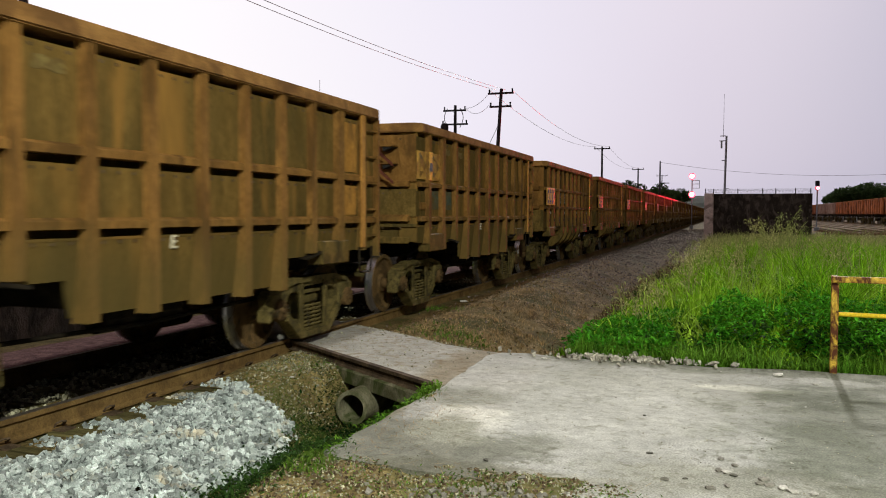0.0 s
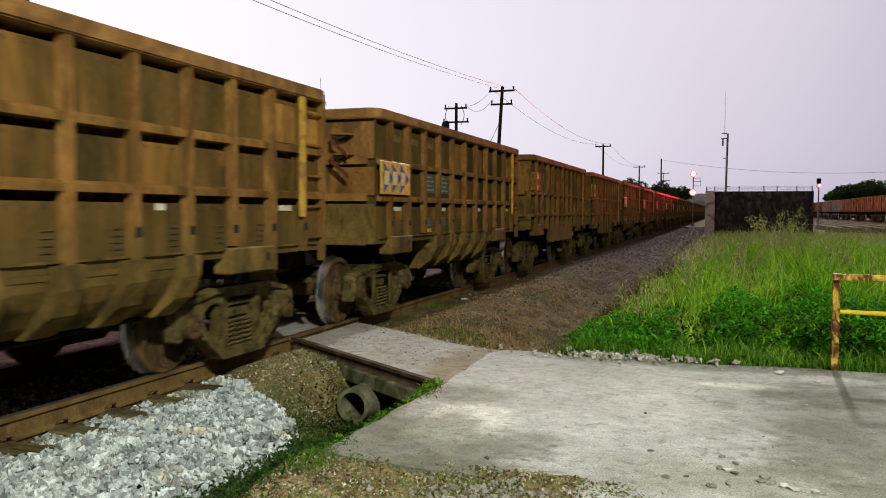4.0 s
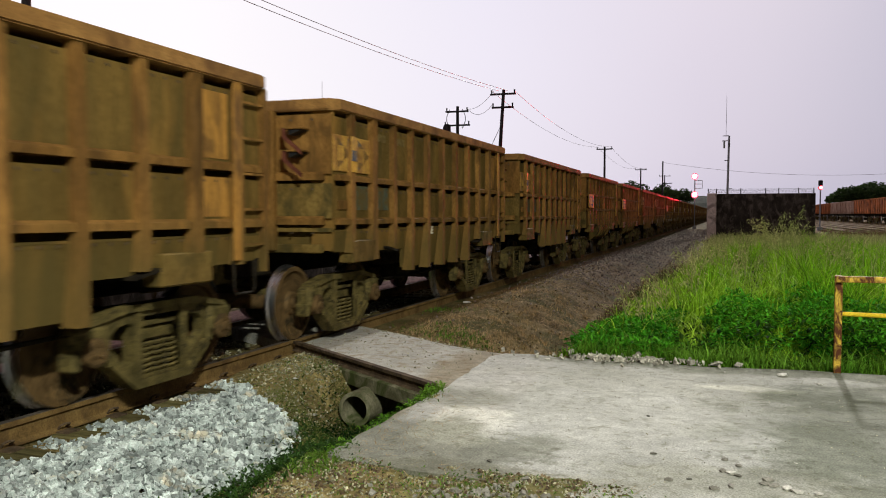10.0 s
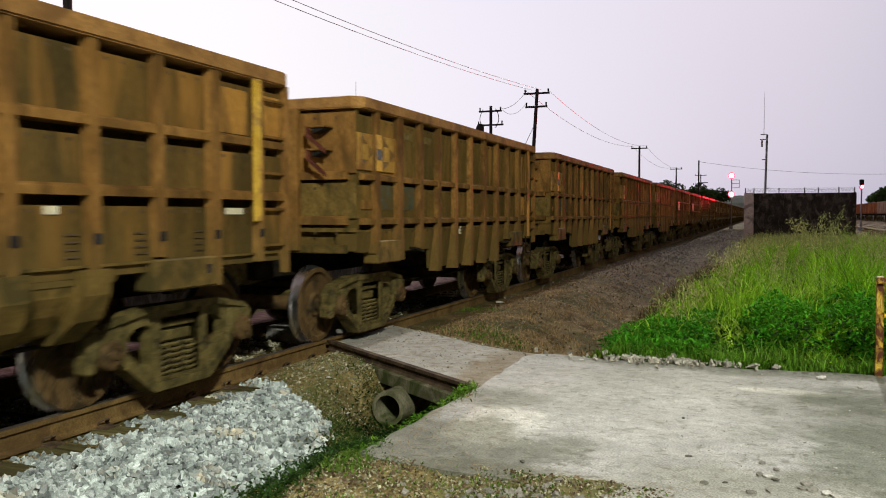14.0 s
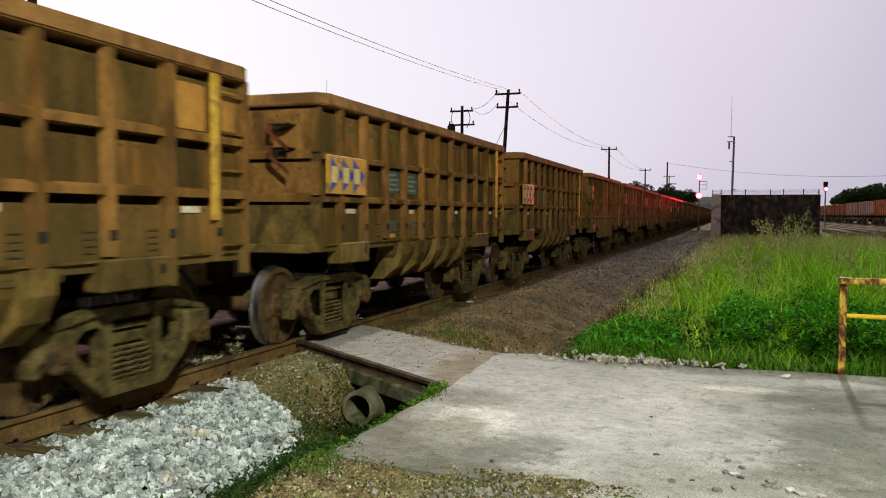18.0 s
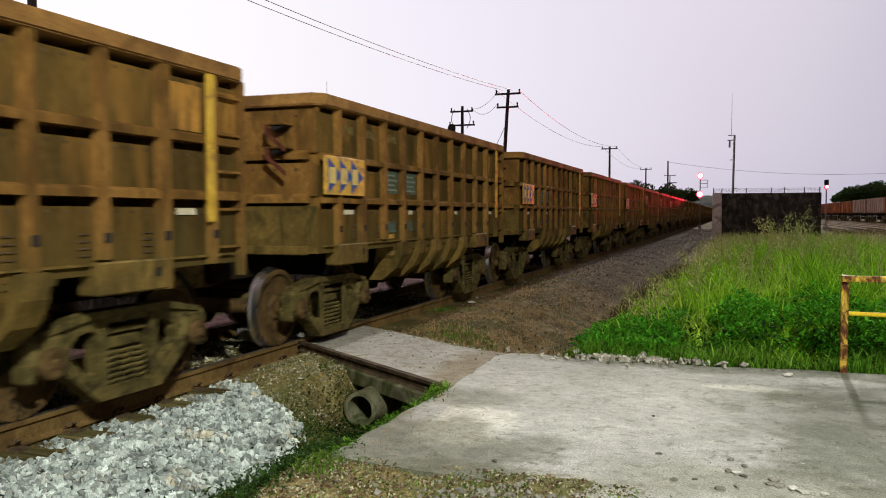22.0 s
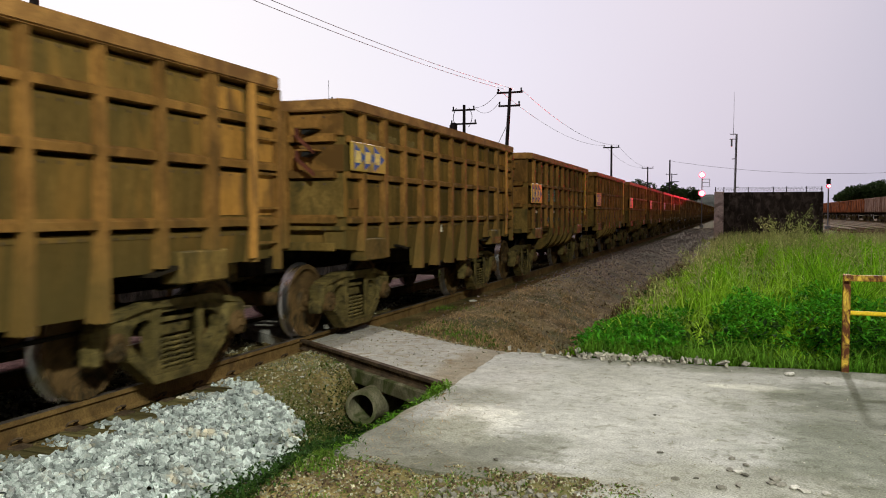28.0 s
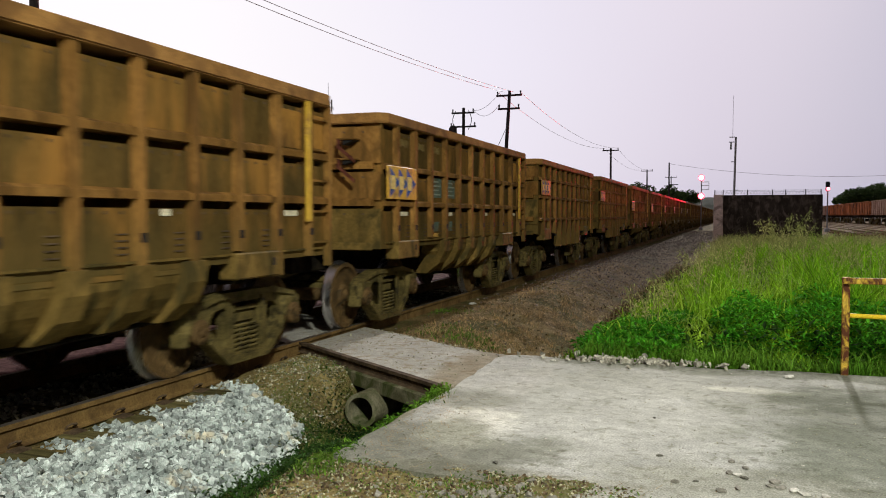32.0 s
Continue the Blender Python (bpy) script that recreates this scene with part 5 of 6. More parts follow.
# ---- trees ----
def leaf_cloud(rng, lumps, count, size):
    """Many small leaf faces scattered through lumps (centre, radius, flatness)."""
    verts, faces = [], []
    for (cx, cy, cz), r, flat in lumps:
        for _ in range(int(count * r * r)):
            d = Vector((rng.gauss(0, 1), rng.gauss(0, 1), rng.gauss(0, 1))).normalized() * r * (0.55 + 0.5 * rng.random())
            c = Vector((cx + d.x, cy + d.y, cz + d.z * flat))
            u = Vector((rng.uniform(-1, 1), rng.uniform(-1, 1), rng.uniform(-0.6, 0.6))).normalized()
            w = u.orthogonal().normalized()
            s = size * rng.uniform(0.6, 1.4)
            k = len(verts)
            verts += [c - u * s, c - w * s * 0.5, c + u * s, c + w * s * 0.5]
            faces.append((k, k + 1, k + 2, k + 3))
    return verts, faces


def tree(x, y, z, height, spread, seed, label="dark rounded tree on the skyline"):
    rng = random.Random(seed)
    top = tagged(new("tree"), label, "tree", "skyline trees")
    bm = tube(bmesh.new(), (x, y, z - 0.5), (x, y, z + height * 0.6), height * 0.03, 8, height * 0.012)
    lumps = []
    for k in range(9):
        a = 6.2832 * k / 9 + rng.random()
        r = spread * rng.uniform(0.25, 0.6)
        c = (x + r * math.cos(a), y + r * math.sin(a), z + height * rng.uniform(0.55, 0.88))
        tube(bm, (x, y, z + height * rng.uniform(0.25, 0.5)), c, height * 0.010, 5, height * 0.004)
        lumps.append((c, spread * rng.uniform(0.30, 0.48), 0.75))
    part("trunk", bm, BARK, top)
    v, f = leaf_cloud(rng, lumps, 60 / max(spread * 0.2, 0.5), spread * 0.07)
    raw("crown", v, f, TREE_LEAF, top)
    return top


for q, (x, y, h, s) in enumerate(((-20.5, 200, 9.4, 4.5), (-23.5, 205, 8.8, 4.0), (-15.3, 200, 9.0, 4.5), (-12.8, 206, 8.2, 4.0), (-10.2, 210, 8.0, 4))):
    tree(x, y, 0, h, s, q)
for q in range(26):
    rng = random.Random(100 + q)
    x = 26 + q * 2.6
    y = 215 + rng.uniform(-12, 25)
    tree(x, y, 0.5, 6.2 + 0.16 * q + rng.uniform(0, 2.8) + (2 if q > 12 else 0), 5.5, 200 + q, "dark green tree in the wood behind the yard")
# hill far behind the train
hv, hf = [], []
for j in range(12):
    for i in range(40):
        u, v = i / 39, j / 11
        x, y = -90 + 170 * u, 380 + 160 * v
        z = 11.5 * math.exp(-((x + 12) / 26) ** 2) * math.sin(math.pi * min(v * 1.2, 1)) + 9 * math.exp(-((x - 70) / 40) ** 2) * math.sin(math.pi * v) + 1.2 * noise.noise(Vector((x * 0.1, y * 0.1, 0)))
        hv.append((x, y, z - 0.5))
for j in range(11):
    for i in range(39):
        k = j * 40 + i
        hf.append((k, k + 1, k + 41, k + 40))
tagged(raw("hill", hv, hf, HILL), "low dark wooded hill in the distance", "hill", kind="structure")

# unseen wall, added to keep the low bright sky from lighting the underframes
bm = box(bmesh.new(), -10.5, -10.2, -30, 330, -0.8, 2.85)
tagged(part("boundary_wall", bm, WALL_DARK), "unseen dark wall added to block low sky light", "wall", kind="structure")

flood = tagged(new("floodlight_mast"), "tall steel mast with a yard floodlight", "floodlight")
part("mast_tube", tube(bmesh.new(), (6.2, -7.1, -0.3), (6.2, -7.1, 10.7), 0.14, 12, 0.08), GREY_STEEL, flood)
part("lamp_housing", box(bmesh.new(), -0.45, 0.45, -0.35, 0.35, 0.10, 0.35, 0.03), GREY_STEEL, flood, "grey lamp housing", look(LAMP, (-3.5, 7.0, 0.8)))

# ---- plants ----
def blades(name, rng, count, place, height, width, lean, material, label, parent=None):
    """Grass: curved, tapering blades; place(rng) gives a spot and a factor for its height, or None."""
    verts, faces = [], []
    made = 0
    while made < count:
        made += 1
        got = place(rng)
        if not got:
            continue
        x, y, f = got
        z = ground_z(x, y) - 0.03
        h = height * f * rng.uniform(0.55, 1.15)
        a = rng.uniform(0, 6.2832)
        w = width * rng.uniform(0.6, 1.3)
        b = rng.uniform(0, 6.2832)
        l = lean * h * rng.uniform(0.2, 1.2)
        dx, dy = math.cos(a) * w / 2, math.sin(a) * w / 2
        ex, ey = math.cos(b) * l, math.sin(b) * l
        k = len(verts)
        verts += [(x - dx, y - dy, z), (x + dx, y + dy, z), (x + ex * 0.3 + dx * 0.8, y + ey * 0.3 + dy * 0.8, z + h * 0.6), (x + ex * 0.3 - dx * 0.8, y + ey * 0.3 - dy * 0.8, z + h * 0.6), (x + ex, y + ey, z + h * (0.98 - 0.25 * l / max(h, 0.01)))]
        faces += [(k, k + 1, k + 2, k + 3), (k + 3, k + 2, k + 4)]
    return tagged(raw(name, verts, faces, material), label, "grass", kind="stuff")


def tall_place(rng):
    y = 9.9 + 18 * rng.random() ** 1.4
    left = -1.95 + 0.045 * (y - 10) + 0.3 * noise.noise(Vector((0.5 * y, 0, 0)))
    x = rng.uniform(left, 6.5)
    f = 0.16 + 0.84 * smooth(-1.9, 0.9, x) * smooth(9.4, 13.0, y)
    clump = noise.noise(Vector((x * 1.1, y * 0.8, 5)))
    if clump < -0.25 and rng.random() < 0.6:
        return None
    return x, y, f * (0.8 + 0.55 * clump)


blades("tall_grass", random.Random(11), 40000, tall_place, 1.25, 0.027, 0.5, GRASS_TALL, "tall bright green grass along the ditch")


def arching(name, rng, count, place, height, width, material, label):
    """Long grass leaves that rise and bow over."""
    verts, faces = [], []
    for _ in range(count):
        x, y, f = place(rng)
        z, h, b = ground_z(x, y), height * f * rng.uniform(0.7, 1.15), rng.uniform(0, 6.2832)
        over, w = rng.uniform(0.35, 0.95) * h, width * rng.uniform(0.7, 1.3)
        k = len(verts)
        for i in range(6):
            u = i / 5
            d, up, ww = over * u ** 2.2, h * (u - 0.36 * u ** 3.5), w * (1 - u) ** 0.6 / 2
            cx, cy = x + math.cos(b) * d, y + math.sin(b) * d
            verts += [(cx - math.sin(b) * ww, cy + math.cos(b) * ww, z + up), (cx + math.sin(b) * ww, cy - math.cos(b) * ww, z + up)]
        faces += [(k + 2 * i, k + 2 * i + 1, k + 2 * i + 3, k + 2 * i + 2) for i in range(5)]
    return tagged(raw(name, verts, faces, material), label, "grass", kind="stuff")


def arch_place(rng):
    while True:
        y = 10.6 + 13 * rng.random() ** 1.3
        x = rng.uniform(-1.75 + 0.05 * (y - 10), 6.3)
        if noise.noise(Vector((x * 0.9, y * 0.7, 8))) > rng.uniform(-0.45, 0.3):
            return x, y, 0.45 + 0.55 * smooth(-1.8, 0.6, x) * smooth(10.0, 13.0, y)


arching("long_grass", random.Random(19), 3200, arch_place, 1.25, 0.022, GRASS_LIGHT, "long light green grass leaves bowing over")


def meadow_place(rng):
    y = 26 + 32 * rng.random()
    return rng.uniform(-0.9, 9.5), y, 0.6 + 0.4 * rng.random()


blades("meadow_grass", random.Random(20), 11000, meadow_place, 0.8, 0.03, 0.7, GRASS_DRY, "thin yellowish grass before the wall")


def seed_place(rng):
    y = 13.5 + 20 * rng.random() ** 1.1
    x = rng.uniform(-1.7, 7)
    return x, y, 0.35 + 0.65 * smooth(-1.4, 0.6, x)


blades("seeding_grass", random.Random(12), 2200, seed_place, 1.55, 0.008, 0.5, GRASS_DRY, "yellowish seeding grass stems")


def low_place(rng):
    x, y = rng.uniform(-1.7, 6), 9.45 + 1.2 * rng.random() ** 1.5
    if noise.noise(Vector((x * 1.7, y * 1.7, 6))) < rng.uniform(-0.5, 0.15):
        return None
    return x, y, 0.55 + 0.9 * rng.random() ** 2


blades("low_weeds", random.Random(13), 24000, low_place, 0.30, 0.016, 0.7, GRASS_LOW, "low bright weeds at the edge of the concrete")


def ditch_place(rng):
    if rng.random() < 0.45:
        y = rng.uniform(4.6, 7.4)
        return rng.gauss(-2.62, 0.07), y, 0.9
    y = rng.uniform(3.6, 7.6)
    return rng.gauss(-3.0 - 0.25 * max(y - 6, 0), 0.20), y, 0.6


blades("ditch_weeds", random.Random(14), 3800, ditch_place, 0.11, 0.012, 0.8, TUFT, "small green weeds along the ditch")


def bank_place(rng):
    y = 9.8 + 22 * rng.random() ** 1.6
    x = rng.uniform(-4.7, -1.7)
    return (x, y, 1.0) if noise.noise(Vector((x * 1.2, y * 0.7, 9))) > -0.15 else None


def dry_tuft(rng):
    k = int(150 * rng.random())
    seat = random.Random(900 + k)
    x, y = seat.uniform(-4.6, -2.3), 9.9 + 9 * seat.random() ** 1.4
    return rng.gauss(x, 0.07), rng.gauss(y, 0.09), 0.4 + 0.7 * rng.random()


blades("dead_tufts", random.Random(24), 5200, dry_tuft, 0.15, 0.009, 0.8, STRAW, "tufts of dead yellow-brown grass on the bank")
blades("dry_grass", random.Random(15), 12000, bank_place, 0.08, 0.010, 1.3, STRAW, "short dead straw on the bank")


def stalk_place(rng):
    y = 11.2 + 17 * rng.random() ** 1.1
    x = -2.15 + 0.045 * (y - 10) + rng.gauss(0, 0.22)
    return x, y, 0.6 + 0.4 * rng.random()


blades("dead_stalks", random.Random(18), 2200, stalk_place, 0.34, 0.008, 0.45, DEAD_STALK, "dead brown stalks along the edge of the ditch")


def tuft_place(rng):
    k = rng.randrange(7)
    cx, cy = ((-3.8, 11.4), (-3.25, 11.1), (-4.9, 14.2), (-3.6, 11.8), (-2.6, 11.2), (-4.2, 12.1), (-4.35, 11.5))[k]
    return rng.gauss(cx, 0.24), rng.gauss(cy, 0.20), 0.5 + 0.6 * rng.random()


blades("grass_tufts", random.Random(16), 2200, tuft_place, 0.11, 0.016, 1.1, TUFT, "green tufts on the brown bank")


def gravel_place(rng):
    x, y = rng.uniform(-3.6, -0.2), rng.uniform(2.8, 5.0)
    return (x, y, 1.0) if noise.noise(Vector((x * 1.5, y * 1.5, 2))) > 0.05 else None


blades("sparse_weeds", random.Random(17), 5000, gravel_place, 0.07, 0.010, 0.8, GRASS_LOW, "sparse weeds in the gravel")


def broad_leaves(name, rng, count, place, size, material, label):
    verts, faces = [], []
    for _ in range(count):
        x, y, z = place(rng)
        a, tilt, s = rng.uniform(0, 6.2832), rng.uniform(-0.3, 0.9), size * rng.uniform(0.6, 1.4)
        u = Vector((math.cos(a) * math.cos(tilt), math.sin(a) * math.cos(tilt), math.sin(tilt)))
        w = Vector((-math.sin(a), math.cos(a), 0))
        up = u.cross(w) * s * 0.12
        c = Vector((x, y, z))
        k = len(verts)
        verts += [c, c + u * s * 0.45 + w * s * 0.19 + up, c + u * s, c + u * s * 0.45 - w * s * 0.19 + up]
        faces += [(k, k + 1, k + 2), (k, k + 2, k + 3)]
    return tagged(raw(name, verts, faces, material), label, "plants", kind="stuff")


def bush_place(rng):
    while True:
        x = rng.uniform(-1.8, 5.5)
        y = rng.uniform(9.65 if x < -0.6 else 10.0, 12.8)
        if x < -1.5 and y > 10.9 + 0.8 * (x + 2.5):
            continue
        lump = noise.noise(Vector((x * 1.3, y * 1.1, 4)))
        if lump < -0.3:
            continue
        top = (0.30 + 0.40 * smooth(-1.4, 0.2, x) * smooth(9.5, 10.8, y)) * (0.85 + 0.5 * lump)
        return x, y, ground_z(x, y) + top * rng.random() ** 0.6


broad_leaves("leafy_weeds", random.Random(21), 24000, bush_place, 0.085, BROAD, "dark green broad-leaved weeds before the tall grass")



def under_place(rng):
    x, y = rng.uniform(-1.8, 6.0), 10.0 + 14 * rng.random() ** 1.3
    return x, y, ground_z(x, y) + (0.10 + 0.35 * smooth(-1.6, 0.5, x)) * rng.random()


# dark leaf layer that stands for the shade between the grass stems
broad_leaves("undergrowth", random.Random(22), 12000, under_place, 0.12, BROAD_DARK, "dark leaves for the shade beneath the tall grass")

# ---- loose stones ----
ICO_V = [Vector((x, y, z)) for x in (-0.8, 0.8) for y in (-0.8, 0.8) for z in (-0.8, 0.8)]
ICO_F = [(0, 1, 3), (0, 3, 2), (4, 6, 7), (4, 7, 5), (0, 4, 5), (0, 5, 1), (2, 3, 7), (2, 7, 6), (0, 2, 6), (0, 6, 4), (1, 5, 7), (1, 7, 3)]


def stones(name, rng, count, place, low, high, material, label, category="ballast", flat=0.62):
    verts, faces = [], []
    for _ in range(count):
        got = place(rng)
        if not got:
            continue
        x, y, z = got
        s = rng.uniform(low, high)
        m = Matrix.LocRotScale((x, y, z), Euler((rng.uniform(0, 6.3), rng.uniform(0, 6.3), rng.uniform(0, 6.3))), (s * rng.uniform(0.7, 1.3), s * rng.uniform(0.7, 1.2), s * flat))
        k = len(verts)
        for v in ICO_V:
            verts.append(m @ Vector((v.x * rng.uniform(0.35, 1.3), v.y * rng.uniform(0.35, 1.3), v.z * rng.uniform(0.4, 1.3))))
        faces += [tuple(i + k for i in f) for f in ICO_F]
    return tagged(raw(name, verts, faces, material), label, category, kind="stuff")


def heap_z(x, y):
    return ground_z(x, y) + 0.06 * smooth(-5.2, -4.4, x) * smooth(-3.0, -3.5, x)


def heap_place(rng):
    y = rng.uniform(2.2, 7.6)
    right = -3.25 - 0.35 * smooth(5.4, 6.4, y) - 1.2 * max(y - 6.2, 0) + 0.16 * noise.noise(Vector((y * 2.3, 0, 0))) + rng.gauss(0, 0.04)
    x = rng.uniform(-5.2, -3.1)
    if x > right:
        return None
    # sleeper ends show near the rail
    if x < -4.74 and abs(((y - SLEEPER_AT) / SLEEPER_STEP + 0.5) % 1 - 0.5) < 0.27:
        return None
    return x, y, heap_z(x, y) + rng.uniform(-0.02, 0.05) - (0.045 if x < -4.65 else 0)


stones("ballast_heap", random.Random(31), 19000, heap_place, 0.015, 0.038, BALLAST, "pale grey crushed granite ballast beside the rail")


def between_place(rng):
    x, y = rng.uniform(-6.9, -5.4), rng.uniform(1, 16) if rng.random() < 0.6 else rng.uniform(1, 60)
    if abs(((y - SLEEPER_AT) / SLEEPER_STEP + 0.5) % 1 - 0.5) < 0.22 and rng.random() < 0.8:
        return None
    return x, y, -0.21 + rng.uniform(-0.03, 0.02)


stones("track_ballast", random.Random(32), 9000, between_place, 0.02, 0.042, GRAVEL_PALE, "dull ballast between the sleepers")


def gravel_stone(rng):
    x, y = rng.uniform(-3.2, 0.15), rng.uniform(2.6, 5.0)
    return x, y, ground_z(x, y) + 0.003


stones("gravel", random.Random(33), 9000, gravel_stone, 0.003, 0.012, GRAVEL_PALE, "loose gravel before the concrete", "gravel")
stones("brown_gravel", random.Random(40), 6000, gravel_stone, 0.004, 0.016, GRAVEL, "brown grit among the gravel", "gravel")


def pebble_place(rng):
    x, y = rng.gauss(-1.35, 0.28), rng.gauss(4.55, 0.12)
    return x, y, ground_z(x, y) + 0.008


stones("grey_pebbles", random.Random(49), 130, pebble_place, 0.010, 0.026, GREY_STONE, "grey pebbles before the concrete", "gravel")


def earth_stone(rng):
    x, y = rng.uniform(-5.0, -2.7), rng.uniform(6.2, 9.2)
    return x, y, ground_z(x, y) + 0.005


stones("earth_gravel", random.Random(34), 4200, earth_stone, 0.004, 0.015, GRAVEL_PALE, "gravelly earth beside the crossing", "gravel")


def bank_stone(rng):
    y = 9.8 + 50 * rng.random() ** 1.2
    x = rng.uniform(-5.1, -1.9)
    if rng.random() > 0.05 + 0.95 * smooth(14, 30, y) * smooth(-2.0, -3.6, x):
        return None
    return x, y, ground_z(x, y) + 0.005


stones("bank_gravel", random.Random(35), 9000, bank_stone, 0.010, 0.028, GREY_GRAVEL, "dull stones on the bank", "gravel", 0.4)


def clod_place(rng):
    y = 9.9 + 13 * rng.random() ** 1.5
    x = rng.uniform(-4.8, -2.3)
    if noise.noise(Vector((x * 1.1, y * 0.8, 15))) < rng.uniform(-0.3, 0.3):
        return None
    return x, y, ground_z(x, y) + 0.004


stones("soil_clods", random.Random(50), 2200, clod_place, 0.010, 0.034, CLOD, "dark clods of soil on the bank", "soil", 0.4)


def far_stone(rng):
    y = 22 + 82 * rng.random() ** 0.9
    x = rng.uniform(-5.1, -1.5)
    return x, y, ground_z(x, y) + 0.01


stones("far_bank_gravel", random.Random(39), 6000, far_stone, 0.015, 0.038, FAR_GRAVEL, "dull stones on the bank far down the line", "gravel", 0.35)


def rubble_place(rng):
    x = rng.gauss(-1.05, 0.50)
    return x, 9.34 + rng.gauss(0, 0.10), -0.05 + rng.uniform(0, 0.035)


stones("rubble", random.Random(36), 280, rubble_place, 0.007, 0.042, RUBBLE, "broken concrete rubble along the edge", "rubble", 0.45)


def chip(x, y, size, material, label, seed):
    rng = random.Random(seed)
    bm = bmesh.new()
    bmesh.ops.create_icosphere(bm, subdivisions=1, radius=1.0)
    for v in bm.verts:
        v.co *= rng.uniform(0.7, 1.15)
        v.co = Vector((v.co.x * size * 0.75, v.co.y * size * 0.5, v.co.z * size * 0.22))
    return tagged(part("stone", bm, material, None, at=pose(x, y, APRON_TOP + size * 0.14, 0, 0, rng.uniform(0, 180))), label, "stone", "loose stones on the concrete")


def strip_stone(rng):
    u, v = rng.random(), rng.random()
    x = -2.7 - 2.45 * u
    y = mixz(7.45 + 1.85 * u, 9.45 + 1.5 * u, v if rng.random() < 0.5 else round(v))
    return x + rng.gauss(0, 0.03), y, -0.058


stones("crossing_gravel", random.Random(37), 480, strip_stone, 0.003, 0.013, GRAVEL_PALE, "grit strewn over the crossing", "gravel")


def apron_grit(rng):
    x, y = rng.uniform(-2.4, 1.6), rng.uniform(4.95, 9.2)
    return x, y, APRON_TOP + 0.001


stones("apron_grit", random.Random(38), 1100, apron_grit, 0.0015, 0.006, GRAVEL_PALE, "grit strewn over the concrete", "gravel")

# ---- small things on the ground ----
PALE_STONE = surface("pale_stone", (0.55, 0.53, 0.48), (0.78, 0.76, 0.70), 0.85, 12, 60, 0.3)
DARK_STONE = surface("dark_stone", (0.10, 0.095, 0.08), (0.20, 0.19, 0.16), 0.85, 12, 60, 0.3)
for q, (x, y, size, tone) in enumerate((
        (0.56, 8.98, 0.10, "p"), (0.88, 8.63, 0.05, "p"), (0.37, 5.26, 0.065, "p"), (0.42, 5.22, 0.06, "p"), (0.05, 5.47, 0.055, "p"), (0.0, 5.50, 0.05, "g"), (0.09, 5.42, 0.05, "d"),
        (-0.59, 6.81, 0.035, "d"), (-0.46, 5.74, 0.04, "d"), (-1.49, 5.20, 0.045, "d"), (-0.32, 5.20, 0.05, "g"), (0.27, 5.40, 0.065, "g"), (0.24, 5.31, 0.05, "g"), (0.30, 5.30, 0.06, "g"), (-0.20, 5.26, 0.03, "d"), (0.54, 5.22, 0.05, "p"), (0.46, 5.83, 0.022, "p"),
        (0.01, 5.76, 0.05, "g"), (0.10, 5.64, 0.05, "g"), (-1.93, 9.12, 0.06, "p"), (-0.12, 9.38, 0.05, "p"), (0.0, 9.0, 0.02, "p"), (0.05, 5.20, 0.05, "g"), (-0.05, 5.12, 0.06, "g"),
        (-1.2, 8.2, 0.018, "d"), (-0.9, 7.4, 0.016, "d"), (0.2, 7.3, 0.015, "p"), (-1.7, 6.9, 0.014, "d"), (-0.2, 7.9, 0.014, "d"), (0.7, 7.6, 0.015, "p"), (0.3, 6.4, 0.016, "d"), (-1.3, 5.9, 0.015, "p"), (-2.3, 8.4, 0.02, "d"), (-2.5, 8.9, 0.025, "g"), (-2.2, 9.1, 0.03, "g"), (-2.65, 9.3, 0.035, "g"))):
    chip(x, y, size, {"p": PALE_STONE, "d": DARK_STONE, "g": GREY_STONE}[tone], {"p": "pale stone chip lying on the concrete", "d": "small dark stone lying on the concrete", "g": "grey lump of broken concrete"}[tone], q)
for q, (x, y, s) in enumerate(((-4.89, 15.4, 0.13), (-4.27, 7.46, 0.05), (-4.6, 7.9, 0.035), (-4.4, 6.9, 0.04), (-3.9, 7.2, 0.05), (-4.83, 10.46, 0.04))):
    ob = chip(x, y, s, PALE_STONE, "pale stone beside the rail", 60 + q)
    ob.location.z = ground_z(x, y) + s * 0.25

# ---- reeds and stalks ----
def reed(x, y, height, seed, lean):
    rng = random.Random(seed)
    top = tagged(new("reed"), "tall reed clump with drooping seed heads", "reed", "reeds in the tall grass")
    z = ground_z(x, y)
    for k in range(7):
        a = rng.uniform(0, 6.2832)
        bx, by = x + 0.12 * math.cos(a), y + 0.12 * math.sin(a)
        d = Vector((lean + rng.uniform(-0.25, 0.25), rng.uniform(-0.2, 0.2), 0))
        h = height * rng.uniform(0.75, 1.0)
        pts = [Vector((bx, by, z)) + d * h * (u / 8) ** 2 + Vector((0, 0, h * (u / 8) * (1 - 0.08 * (u / 8) ** 3))) for u in range(9)]
        stalk = part("stalk", coil(bmesh.new(), pts, 0.0045, 4), GRASS_DRY, top)
        verts, faces = [], []
        for q in range(int(62 * height - 45)):
            u = rng.random()
            c = pts[5].lerp(pts[8], u) + Vector((rng.gauss(0, 0.065), rng.gauss(0, 0.065), rng.gauss(-0.05, 0.06)))
            s = rng.uniform(0.016, 0.038)
            e = Vector((rng.uniform(-1, 1), rng.uniform(-1, 1), rng.uniform(-1.5, 0))).normalized() * s * 2.2
            f = e.orthogonal().normalized() * s * 0.35
            i = len(verts)
            verts += [c - f, c + f, c + e]
            faces.append((i, i + 1, i + 2))
        raw("seed_head", verts, faces, GRASS_DRY, stalk)["kind"] = "stuff"
    return top


